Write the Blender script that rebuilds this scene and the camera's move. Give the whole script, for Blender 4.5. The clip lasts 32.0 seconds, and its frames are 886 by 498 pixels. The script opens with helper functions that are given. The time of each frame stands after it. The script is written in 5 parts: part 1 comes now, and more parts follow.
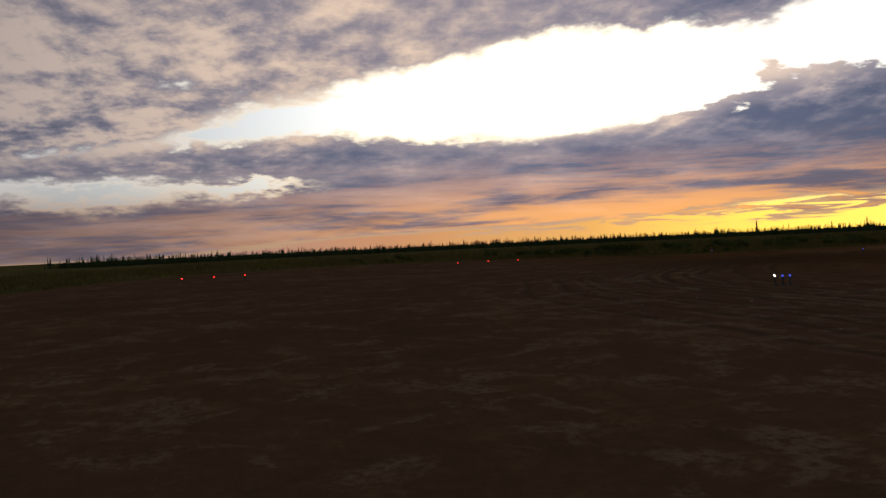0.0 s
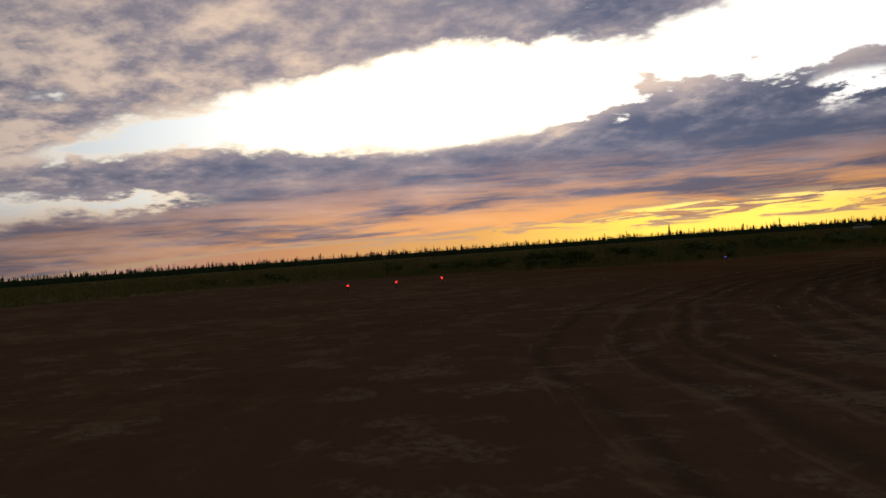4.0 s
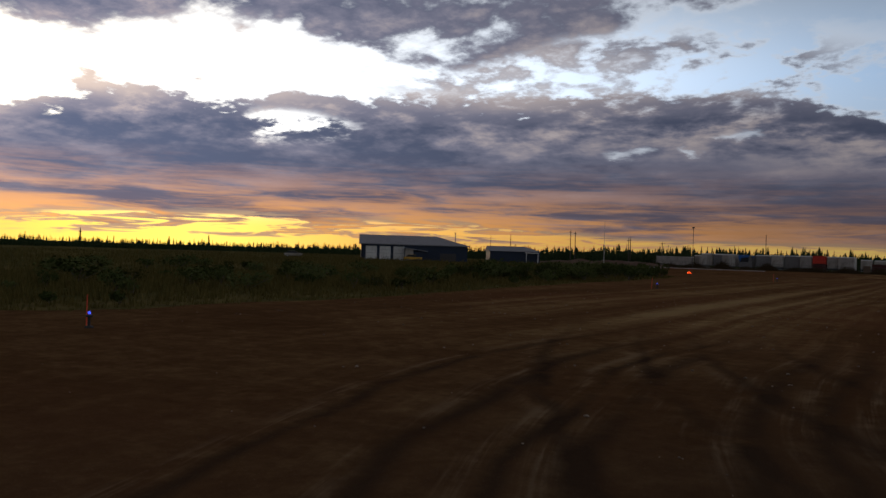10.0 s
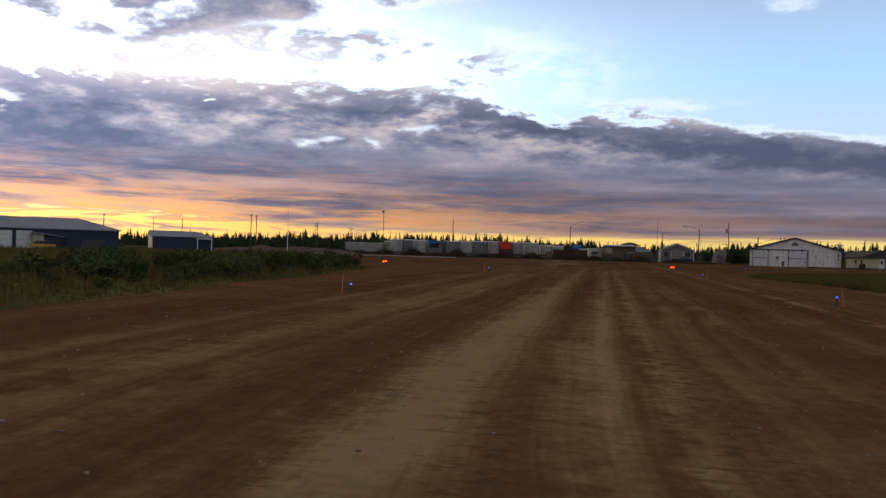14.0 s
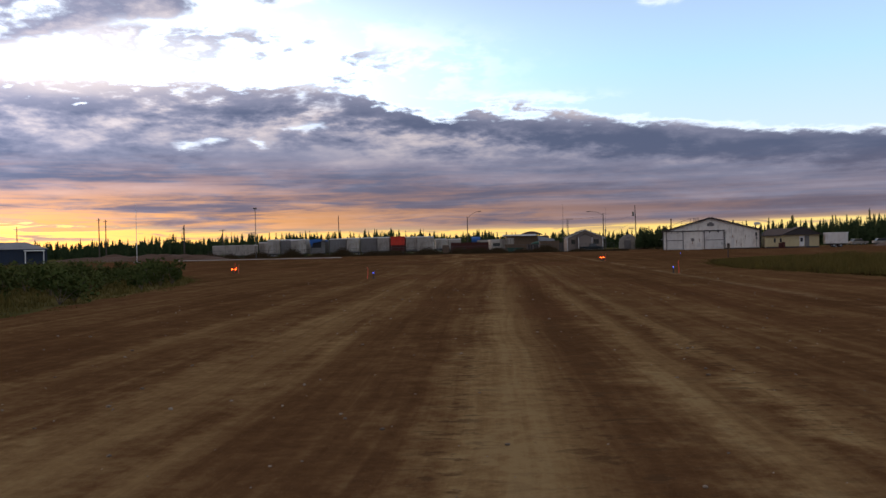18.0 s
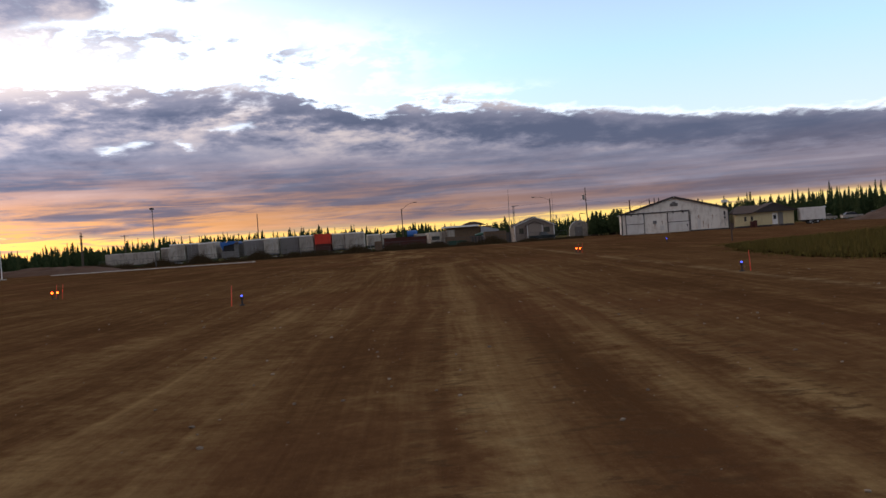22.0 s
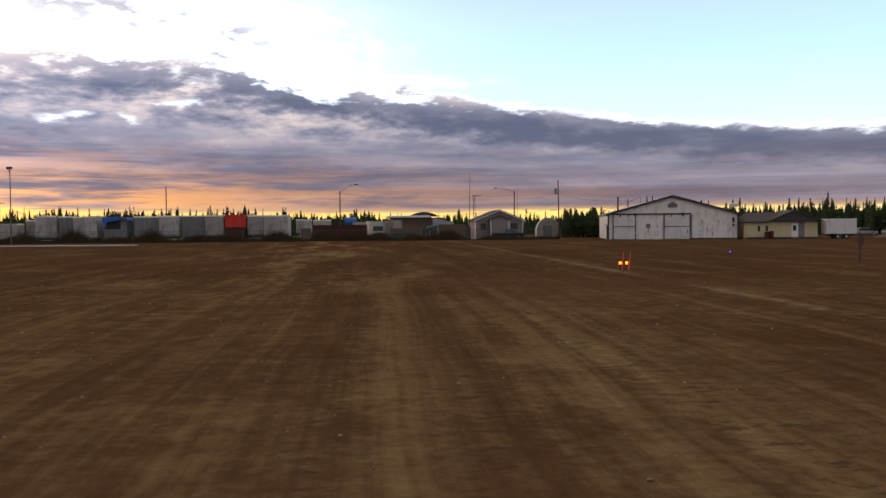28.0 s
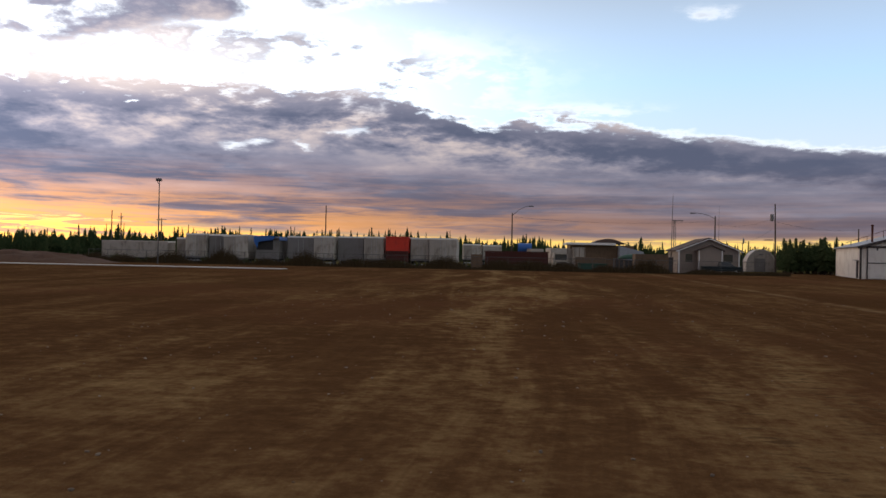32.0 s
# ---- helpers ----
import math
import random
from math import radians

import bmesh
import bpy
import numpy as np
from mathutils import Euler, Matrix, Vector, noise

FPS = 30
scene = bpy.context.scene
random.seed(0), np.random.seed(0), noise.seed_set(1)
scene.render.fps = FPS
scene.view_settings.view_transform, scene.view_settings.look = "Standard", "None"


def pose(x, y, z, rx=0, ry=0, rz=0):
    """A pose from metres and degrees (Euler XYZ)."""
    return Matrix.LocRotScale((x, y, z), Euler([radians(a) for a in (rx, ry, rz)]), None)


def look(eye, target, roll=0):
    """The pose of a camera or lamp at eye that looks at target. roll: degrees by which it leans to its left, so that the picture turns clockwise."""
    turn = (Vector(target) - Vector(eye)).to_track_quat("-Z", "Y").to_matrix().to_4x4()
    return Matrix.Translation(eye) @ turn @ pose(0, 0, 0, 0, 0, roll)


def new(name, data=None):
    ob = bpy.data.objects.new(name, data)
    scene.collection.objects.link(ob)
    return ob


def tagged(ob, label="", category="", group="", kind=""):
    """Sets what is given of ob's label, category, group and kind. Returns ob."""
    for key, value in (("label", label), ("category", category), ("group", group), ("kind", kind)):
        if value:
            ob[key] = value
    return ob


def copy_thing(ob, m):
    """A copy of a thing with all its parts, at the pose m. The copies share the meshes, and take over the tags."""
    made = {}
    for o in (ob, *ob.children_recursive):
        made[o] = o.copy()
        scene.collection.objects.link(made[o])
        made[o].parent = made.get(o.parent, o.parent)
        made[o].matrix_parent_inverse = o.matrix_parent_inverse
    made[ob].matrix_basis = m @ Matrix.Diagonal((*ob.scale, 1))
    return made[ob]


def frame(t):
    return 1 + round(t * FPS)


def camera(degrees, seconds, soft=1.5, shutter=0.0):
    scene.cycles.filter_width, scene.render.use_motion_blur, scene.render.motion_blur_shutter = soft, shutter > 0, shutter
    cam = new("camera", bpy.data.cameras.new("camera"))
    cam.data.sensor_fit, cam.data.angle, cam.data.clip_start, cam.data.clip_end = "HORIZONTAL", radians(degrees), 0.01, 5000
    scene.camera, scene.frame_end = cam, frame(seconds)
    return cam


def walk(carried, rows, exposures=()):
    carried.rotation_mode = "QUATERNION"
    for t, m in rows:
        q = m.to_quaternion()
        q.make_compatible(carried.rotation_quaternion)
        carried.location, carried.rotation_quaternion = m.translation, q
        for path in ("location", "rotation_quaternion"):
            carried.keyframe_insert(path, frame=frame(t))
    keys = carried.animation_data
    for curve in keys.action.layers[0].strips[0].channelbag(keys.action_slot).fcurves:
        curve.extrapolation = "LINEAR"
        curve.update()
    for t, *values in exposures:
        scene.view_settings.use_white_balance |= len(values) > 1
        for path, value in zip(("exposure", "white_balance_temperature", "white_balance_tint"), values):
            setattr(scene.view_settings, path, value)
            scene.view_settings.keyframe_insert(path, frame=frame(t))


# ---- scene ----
cam = camera(57.8, 32.0, soft=1.5)


def view(x, y, z, yaw, pitch, roll):
    """A camera pose from heading, pitch and roll in degrees."""
    return pose(x, y, z, 90 + pitch, 0, yaw) @ pose(0, 0, 0, 0, 0, roll)


# seconds, x, y, z, yaw (to the left of +y), pitch, roll
PATH = [
    (0, 69.61, -86.82, 2.30, 78.48, -0.26, -2.63),
    (0.5, 65.51, -86.23, 2.29, 77.18, -0.10, -1.02),
    (1, 61.48, -85.61, 2.28, 76.81, 0.08, -0.89),
    (1.5, 57.57, -84.88, 2.29, 76.85, 0.26, -0.54),
    (2, 53.75, -84.10, 2.29, 77.14, 0.22, -1.25),
    (2.5, 50.00, -83.27, 2.28, 76.81, 0.38, -5.28),
    (3, 46.25, -82.32, 2.28, 75.94, 0.32, -4.90),
    (3.5, 42.63, -81.14, 2.28, 73.77, 0.21, -4.44),
    (4, 39.22, -79.77, 2.28, 70.86, 0.11, -4.01),
    (4.5, 36.08, -78.27, 2.29, 67.79, 0.13, -3.74),
    (5, 33.03, -76.75, 2.30, 65.24, 0.42, -4.40),
    (5.5, 30.13, -75.19, 2.30, 61.89, 0.43, -4.47),
    (6, 27.41, -73.55, 2.31, 57.83, 0.26, -4.39),
    (6.5, 24.90, -71.64, 2.32, 52.92, 0.33, -0.98),
    (7, 22.51, -69.61, 2.31, 48.97, 0.77, 2.06),
    (7.5, 20.19, -67.46, 2.32, 46.23, 0.57, 2.14),
    (8, 17.92, -65.16, 2.31, 44.03, 0.40, 1.18),
    (8.5, 15.72, -62.73, 2.30, 42.31, 0.37, 0.20),
    (9, 13.60, -60.20, 2.30, 39.30, 0.55, 1.30),
    (9.5, 11.69, -57.48, 2.30, 36.03, 0.26, 1.64),
    (10, 9.96, -54.61, 2.30, 31.57, 0.24, 1.79),
    (10.5, 8.38, -51.65, 2.30, 27.10, -0.09, 0.86),
    (11, 7.05, -48.59, 2.30, 22.02, -0.17, 2.34),
    (11.5, 5.93, -45.50, 2.30, 19.43, -0.28, 0.27),
    (12, 4.99, -42.42, 2.30, 16.45, -0.18, 2.29),
    (12.5, 4.21, -39.36, 2.29, 14.84, -0.39, 1.36),
    (13, 3.57, -36.33, 2.29, 13.18, -0.17, 1.55),
    (13.5, 2.99, -33.36, 2.29, 11.83, 0.07, 0.89),
    (14, 2.44, -30.41, 2.29, 9.63, -0.08, 1.59),
    (14.5, 1.95, -27.46, 2.29, 8.14, -0.26, 1.20),
    (15, 1.54, -24.48, 2.29, 6.53, -0.52, 1.35),
    (15.5, 1.18, -21.45, 2.29, 4.85, -0.45, 1.57),
    (17.5, 0.52, -8.80, 2.29, 2.13, 0.01, -0.80),
    (18, 0.33, -5.81, 2.29, 1.98, -0.31, -1.24),
    (18.5, 0.16, -2.88, 2.30, 1.26, -0.36, -0.58),
    (19, 0.00, 0.00, 2.31, -0.00, -0.31, -0.82),
    (19.5, -0.07, 2.86, 2.30, -0.37, -0.89, -1.38),
    (20, -0.03, 5.69, 2.31, -0.55, -1.13, -3.42),
    (20.5, 0.07, 8.52, 2.31, -0.39, -1.29, -4.70),
    (21, 0.21, 11.37, 2.31, -0.54, -1.28, -5.53),
    (21.5, 0.30, 14.29, 2.30, -1.65, -1.23, -4.99),
    (22, 0.41, 17.22, 2.31, -2.52, -0.91, -3.88),
    (22.5, 0.54, 20.10, 2.31, -2.99, -0.78, -3.79),
    (23, 0.67, 22.90, 2.30, -3.52, -0.60, -1.51),
    (23.5, 0.86, 25.64, 2.30, -4.52, -0.18, 0.18),
    (24, 0.97, 28.28, 2.29, -5.25, -0.38, 0.21),
    (24.5, 1.03, 30.89, 2.30, -6.22, -0.66, 1.22),
    (25, 1.16, 33.47, 2.30, -6.13, -0.68, 1.01),
    (25.5, 1.32, 36.07, 2.29, -6.63, -0.66, 1.47),
    (27.5, 2.00, 46.70, 2.29, -6.31, -1.06, 0.35),
    (28, 2.06, 49.33, 2.29, -6.46, -1.60, -0.38),
    (28.5, 2.01, 51.97, 2.29, -5.21, -1.20, 0.19),
    (29, 1.85, 54.59, 2.30, -4.65, -0.76, 0.35),
    (29.5, 1.61, 57.16, 2.30, -3.29, -0.44, 0.49),
    (30, 1.32, 59.70, 2.29, -1.65, -0.46, 0.48),
    (30.5, 0.87, 62.29, 2.30, 0.38, -0.50, 0.31),
    (31, 0.33, 64.93, 2.30, 1.41, 0.91, 0.75),
    (31.5, -0.29, 67.60, 2.30, 2.05, -0.06, -0.11),
    (32, -0.96, 70.30, 2.30, 4.72, 0.26, 1.14),
]
walk(cam, [(r[0], view(*r[1:])) for r in PATH],
     [(0, -1.55, 6700, 10), (5, -1.6, 6700, 10), (7, -1.75, 6700, 10), (9, -1.75, 6500, 10), (10, -1.4, 6400, 10), (11, -0.92, 6200, 10), (12, -0.75, 6150, 10),
      (13, -0.55, 6200, 10), (15, -0.22, 6250, 10), (18, -0.15, 6250, 10), (21, -0.13, 6450, 10), (24, 0.05, 6550, 10), (28, 0.1, 6750, 10), (29, 0.1, 6700, 10), (30, -0.2, 6450, 10), (32, -0.2, 6750, 10)])

# ---- world: clear dusk sky, a low cloud deck, higher broken cloud, a glow where the sun has gone ----
SUN_AZ = -50.0
world = bpy.data.worlds.new("dusk_sky")
scene.world = world
world.use_nodes = True
WT = world.node_tree
WT.nodes.clear()


class Graph:
    """Small helper to write node graphs as expressions."""

    def __init__(self, tree):
        self.tree = tree

    def node(self, kind):
        return self.tree.nodes.new(kind)

    def put(self, socket, val):
        if isinstance(val, bpy.types.NodeSocket):
            self.tree.links.new(val, socket)
        else:
            socket.default_value = val

    def m(self, op, a, b=0.0, c=0.0, clamp=False):
        n = self.node("ShaderNodeMath")
        n.operation, n.use_clamp = op, clamp
        for s, val in zip(n.inputs, (a, b, c)):
            self.put(s, val)
        return n.outputs[0]

    def add(self, a, b):
        return self.m("ADD", a, b)

    def sub(self, a, b):
        return self.m("SUBTRACT", a, b)

    def mul(self, a, b):
        return self.m("MULTIPLY", a, b)

    def step(self, x, lo, hi):
        n = self.node("ShaderNodeMapRange")
        n.interpolation_type = "SMOOTHSTEP"
        for s, val in zip(n.inputs, (x, lo, hi, 0.0, 1.0)):
            self.put(s, val)
        return n.outputs[0]

    def span(self, x, lo, hi, a=0.0, b=1.0):
        n = self.node("ShaderNodeMapRange")
        for s, val in zip(n.inputs, (x, lo, hi, a, b)):
            self.put(s, val)
        return n.outputs[0]

    def vec(self, x, y, z=0.0):
        n = self.node("ShaderNodeCombineXYZ")
        for s, val in zip(n.inputs, (x, y, z)):
            self.put(s, val)
        return n.outputs[0]

    def noise(self, v, scale, detail=5.0, rough=0.55, warp=0.0):
        n = self.node("ShaderNodeTexNoise")
        self.put(n.inputs["Vector"], v)
        n.inputs["Scale"].default_value = scale
        n.inputs["Detail"].default_value = detail
        n.inputs["Roughness"].default_value = rough
        n.inputs["Distortion"].default_value = warp
        return n.outputs[0]

    def bell(self, x, y, cx, cy, wx, wy, height=1.0):
        """A soft bump of the given height round (cx, cy)."""
        a = self.mul(self.sub(x, cx), 1.0 / wx)
        b = self.mul(self.sub(y, cy), 1.0 / wy)
        q = self.add(self.mul(a, a), self.mul(b, b))
        return self.mul(self.m("EXPONENT", self.mul(q, -1.0)), height)

    def ramp(self, fac, stops):
        n = self.node("ShaderNodeValToRGB")
        e = n.color_ramp.elements
        while len(e) > 1:
            e.remove(e[-1])
        for i, (p, c) in enumerate(stops):
            el = e[0] if i == 0 else e.new(p)
            el.position = p
            el.color = (*c, 1) if isinstance(c, tuple) else (c, c, c, 1)
        self.put(n.inputs[0], fac)
        return n.outputs[0]

    def mix(self, fac, a, b, mode="MIX"):
        n = self.node("ShaderNodeMix")
        n.data_type, n.blend_type, n.clamp_factor = "RGBA", mode, True
        self.put(n.inputs[0], fac)
        for s, val in ((n.inputs[6], a), (n.inputs[7], b)):
            self.put(s, (*val, 1) if isinstance(val, tuple) else val)
        return n.outputs[2]

    def scale(self, col, k):
        n = self.node("ShaderNodeVectorMath")
        n.operation = "SCALE"
        self.put(n.inputs[0], col)
        self.put(n.inputs["Scale"], k)
        return n.outputs[0]

    def plus(self, a, b):
        n = self.node("ShaderNodeVectorMath")
        n.operation = "ADD"
        self.put(n.inputs[0], a)
        self.put(n.inputs[1], b)
        return n.outputs[0]


g = Graph(WT)
sep = g.node("ShaderNodeSeparateXYZ")
WT.links.new(g.node("ShaderNodeTexCoord").outputs["Generated"], sep.inputs[0])
dx, dy, dz = sep.outputs
AZ = g.mul(g.m("ARCTAN2", dx, dy), 180 / math.pi)          # degrees to the right of +y
EL = g.mul(g.m("ARCSINE", dz), 180 / math.pi)              # degrees above the horizon
T_AZ = g.span(AZ, -110, 40)                                # 0..1 over the part of the sky in view


def az(a):
    return min(max((a + 110) / 150, 0.0), 1.0)


elp = g.m("MAXIMUM", EL, 0.0)
low = g.m("MAXIMUM", dz, 0.0)
flat = g.m("DIVIDE", 1.0, g.add(low, 0.22))
PLANE = g.vec(g.mul(dx, flat), g.mul(dy, flat), 0.0)        # cloud sheet seen in perspective
STREAK = g.vec(g.mul(AZ, 0.055), g.mul(EL, 0.55), 3.0)       # long thin bands near the horizon
SWIRL = g.plus(PLANE, g.scale(g.vec(g.sub(g.noise(PLANE, 1.5, 3.0), 0.5), g.sub(g.noise(g.plus(PLANE, g.vec(7.3, 2.1, 4.0)), 1.5, 3.0), 0.5)), 0.13))
n_big = g.noise(SWIRL, 1.2, 4.0, 0.5)                        # cloud masses
n_mid = g.noise(SWIRL, 3.3, 8.0, 0.57)                       # rolls and heaps
n_fine = g.noise(g.plus(SWIRL, g.vec(3.0, 5.0, 1.0)), 10.5, 6.0, 0.58)    # small ragged puffs
n_streak = g.noise(STREAK, 1.3, 6.0, 0.6, 0.25)
n_thin = g.noise(g.vec(g.mul(AZ, 0.09), g.mul(EL, 2.2), 11.0), 1.2, 5.0, 0.6)
n_rag = g.add(g.mul(n_fine, 0.5), g.mul(n_mid, 0.5))
n_edge = g.sub(g.add(g.mul(n_mid, 0.52), g.mul(n_fine, 0.48)), 0.5)
ELF = g.add(EL, g.mul(n_edge, 3.6))
AZF = g.add(AZ, g.mul(g.sub(n_mid, 0.5), 9.0))

# top edge of the low deck and under edge of the high cloud, by azimuth
deck_top = g.mul(g.ramp(T_AZ, [(az(-110), 0.34), (az(-96), 0.40), (az(-86), 0.415), (az(-72), 0.37), (az(-64), 0.405), (az(-60), 0.445),
                               (az(-56), 0.515), (az(-50), 0.54), (az(-44), 0.52), (az(-37), 0.54), (az(-22), 0.575), (az(-13), 0.575), (az(-7), 0.535), (az(-3), 0.50),
                               (az(2), 0.475), (az(9), 0.442), (az(15), 0.405), (az(29), 0.335), (az(40), 0.31)]), 20.0)
rough_az = g.ramp(T_AZ, [(az(-110), 0.55), (az(-82), 0.5), (az(-72), 0.28), (az(-64), 0.34), (az(-57), 0.95), (az(-20), 1.0), (az(0), 0.7), (az(12), 0.42), (az(40), 0.38)])
deck_in = g.add(g.sub(deck_top, EL), g.mul(g.mul(n_edge, 9.0), rough_az))      # degrees below the deck's upper edge
ELW = g.add(EL, g.mul(n_edge, 5.0))
deck = g.step(deck_in, -0.35, 0.85)
high_base = g.mul(g.ramp(g.span(AZF, -110, 40), [(az(-110), 0.28), (az(-98), 0.36), (az(-90), 0.50), (az(-82), 0.585), (az(-74), 0.645), (az(-67), 0.675), (az(-62), 0.64), (az(-56), 0.66),
                                (az(-49), 0.76), (az(-42), 0.74), (az(-36), 0.62), (az(-31), 0.61), (az(-24), 0.72), (az(-18), 0.77), (az(-13), 0.79), (az(-6), 0.85), (az(4), 0.98), (az(14), 1.0)]), 20.0)
n_high = g.add(0.5, g.mul(g.sub(g.add(g.add(g.mul(n_mid, 0.48), g.mul(n_fine, 0.22)), g.mul(n_big, 0.30)), 0.5), 2.1))
over = g.m("MINIMUM", g.m("MAXIMUM", g.mul(g.sub(EL, high_base), 0.17), -0.6), g.ramp(T_AZ, [(az(-110), 0.34), (az(-46), 0.34), (az(-34), 0.20), (az(-10), 0.14), (az(40), 0.03)]))
high = g.step(g.add(n_high, over), 0.42, 0.76)

# openings and broken stretches
broken = g.bell(AZ, EL, -20, 11.8, 14, 2.8, 1.0)
holes = g.add(g.mul(g.bell(AZF, ELF, -42.3, 8.8, 3.4, 0.8, 1.6), g.step(n_rag, 0.43, 0.57)), g.bell(AZ, ELW, -102, 4.4, 9, 0.9, 0.95))
holes = g.add(holes, g.bell(AZ, ELW, -91.6, 4.7, 4.0, 0.4, 0.8))
for c_az, c_el, w, h in ((-11.3, 8.5, 0.9, 0.35), (-17.9, 7.3, 0.9, 0.35), (-19.7, 7.0, 1.1, 0.35), (-14.5, 7.5, 0.7, 0.3)):
    holes = g.add(holes, g.bell(AZF, ELF, c_az, c_el, w, h, 0.41))
gaps = g.mul(broken, g.step(n_rag, 0.50, 0.66))
fragments = g.mul(g.m("MINIMUM", g.bell(AZ, EL, -20, 12.4, 15, 2.7, 2.0), 1.0), g.mul(g.step(g.add(g.mul(n_mid, 0.5), g.mul(n_fine, 0.5)), 0.43, 0.58), 0.95))
cover = g.m("MAXIMUM", g.m("MAXIMUM", deck, high), fragments)
cover = g.add(cover, g.mul(g.bell(AZF, ELF, 12.4, 16.2, 1.7, 0.6, 0.5), g.step(n_rag, 0.36, 0.56)))
cover = g.add(cover, g.mul(g.bell(AZF, ELF, 4.0, 10.1, 5.0, 0.55, 0.6), g.step(n_rag, 0.40, 0.58)))
cover = g.sub(cover, g.mul(holes, 1.0))
cover = g.sub(cover, g.mul(gaps, 0.7))
# clear strip under the deck
strip_top = g.mul(g.ramp(T_AZ, [(az(-110), 0.0), (az(-98), 0.0), (az(-84), 0.10), (az(-70), 0.12), (az(-56), 0.22), (az(-44), 0.23), (az(-30), 0.21), (az(-18), 0.13), (az(-6), 0.115), (az(10), 0.125), (az(24), 0.14), (az(40), 0.14)]), 10.0)
strip = g.sub(1.0, g.step(g.sub(g.add(EL, g.mul(g.sub(n_thin, 0.5), g.ramp(T_AZ, [(az(-110), 1.0), (az(-25), 1.0), (az(0), 0.45), (az(40), 0.45)]))), strip_top), -0.3, 0.4))
n_bar = g.noise(g.vec(g.mul(AZ, 0.13), g.mul(EL, 1.5), 19.0), 1.3, 6.0, 0.6, 0.9)
strip = g.mul(strip, g.sub(1.0, g.mul(g.step(n_bar, 0.47, 0.62), g.mul(g.step(EL, 0.35, 1.3), g.ramp(T_AZ, [(az(-70), 0.95), (az(-25), 0.9), (az(-10), 0.35), (az(40), 0.3)])))))
cover = g.sub(cover, g.mul(strip, 0.95))
cover = g.m("MAXIMUM", g.m("MINIMUM", cover, 1.0), 0.0)

# colours
sky = g.node("ShaderNodeTexSky")
sky.sky_type, sky.sun_disc = "NISHITA", False
sky.sun_elevation, sky.sun_rotation = radians(2.0), radians(SUN_AZ)
near_sun = g.bell(AZ, EL, -70, 8.0, 38, 40, 1.0)
warmth = g.bell(AZ, EL, -76, 8.0, 28, 40, 1.0)
blue = g.ramp(g.span(EL, 4, 40), [(0.0, (0.92, 1.02, 1.12)), (0.22, (0.60, 0.92, 1.38)), (0.5, (0.47, 0.49, 0.54)), (1.0, (0.40, 0.38, 0.39))])
clear = g.plus(g.scale(blue, 1.02), g.scale(sky.outputs[0], 0.02))
glare = g.plus(g.scale(g.vec(1.0, 0.93, 0.78), g.bell(AZ, EL, -62, 9.5, 28, 11, 5.0)), g.scale(g.vec(0.86, 0.97, 1.12), g.bell(AZ, EL, -26, 12.0, 20, 5.5, 1.3)))
clear = g.plus(clear, glare)
glow = g.ramp(T_AZ, [(az(-110), (0.10, 0.095, 0.13)), (az(-96), (0.28, 0.17, 0.15)), (az(-82), (0.42, 0.20, 0.10)), (az(-68), (0.62, 0.32, 0.09)), (az(-56), (1.06, 0.66, 0.10)), (az(-48), (1.10, 0.70, 0.12)),
                     (az(-38), (0.74, 0.39, 0.08)), (az(-22), (0.40, 0.215, 0.055)), (az(-5), (0.31, 0.20, 0.055)), (az(15), (0.29, 0.205, 0.06)), (az(40), (0.26, 0.205, 0.09))])
glow = g.scale(glow, 4.5)
horizon = g.sub(1.0, g.step(EL, 1.2, 5.0))
clear = g.mix(horizon, clear, glow)

shade = g.add(0.5, g.mul(g.sub(g.add(g.mul(n_mid, 0.45), g.add(g.mul(n_fine, 0.32), g.mul(n_big, 0.23))), 0.5), 1.75))
n_lump = g.noise(g.vec(g.mul(AZ, 0.17), g.mul(EL, 0.85), 41.0), 1.0, 6.0, 0.56, 0.5)
bands = g.add(g.mul(n_streak, 0.55), g.add(g.mul(n_lump, 0.25), g.mul(n_mid, 0.20)))
calm = g.mul(g.sub(1.0, g.step(EL, 2.5, 6.5)), g.step(AZ, -16, 2))
bands = g.add(0.47, g.mul(g.sub(bands, 0.5), g.sub(1.0, g.mul(calm, 0.6))))
lowness = g.sub(1.0, g.step(EL, 3.5, 9.0))
tone = g.add(g.mul(shade, g.sub(1.0, lowness)), g.mul(bands, lowness))
dark = g.mix(g.step(EL, 1.8, 6.0), (0.185, 0.150, 0.190), (0.122, 0.145, 0.232))
midc = g.mix(warmth, (0.300, 0.302, 0.405), (0.36, 0.312, 0.350))
pale = g.mix(warmth, (0.70, 0.61, 0.62), (0.98, 0.74, 0.56))
# big dark masses of the deck near its top, and at the far left over the horizon
mass = g.add(g.bell(AZ, EL, -60, 6.3, 13, 1.5, 0.75), g.bell(AZ, EL, -40, 6.6, 15, 2.0, 0.6))
mass = g.add(mass, g.add(g.bell(AZ, EL, 17, 6.6, 17, 1.5, 0.6), g.bell(AZ, EL, -102, 1.8, 12, 1.5, 0.8)))
mass = g.add(mass, g.add(g.bell(AZ, EL, -36, 3.7, 4.5, 0.6, 0.8), g.bell(AZ, EL, -5, 3.6, 20, 0.5, 0.45)))
mass = g.add(mass, g.add(g.bell(AZ, EL, -80, 14.8, 11, 2.0, 0.45), g.bell(AZ, EL, -9, 10.4, 6, 0.8, 0.45)))
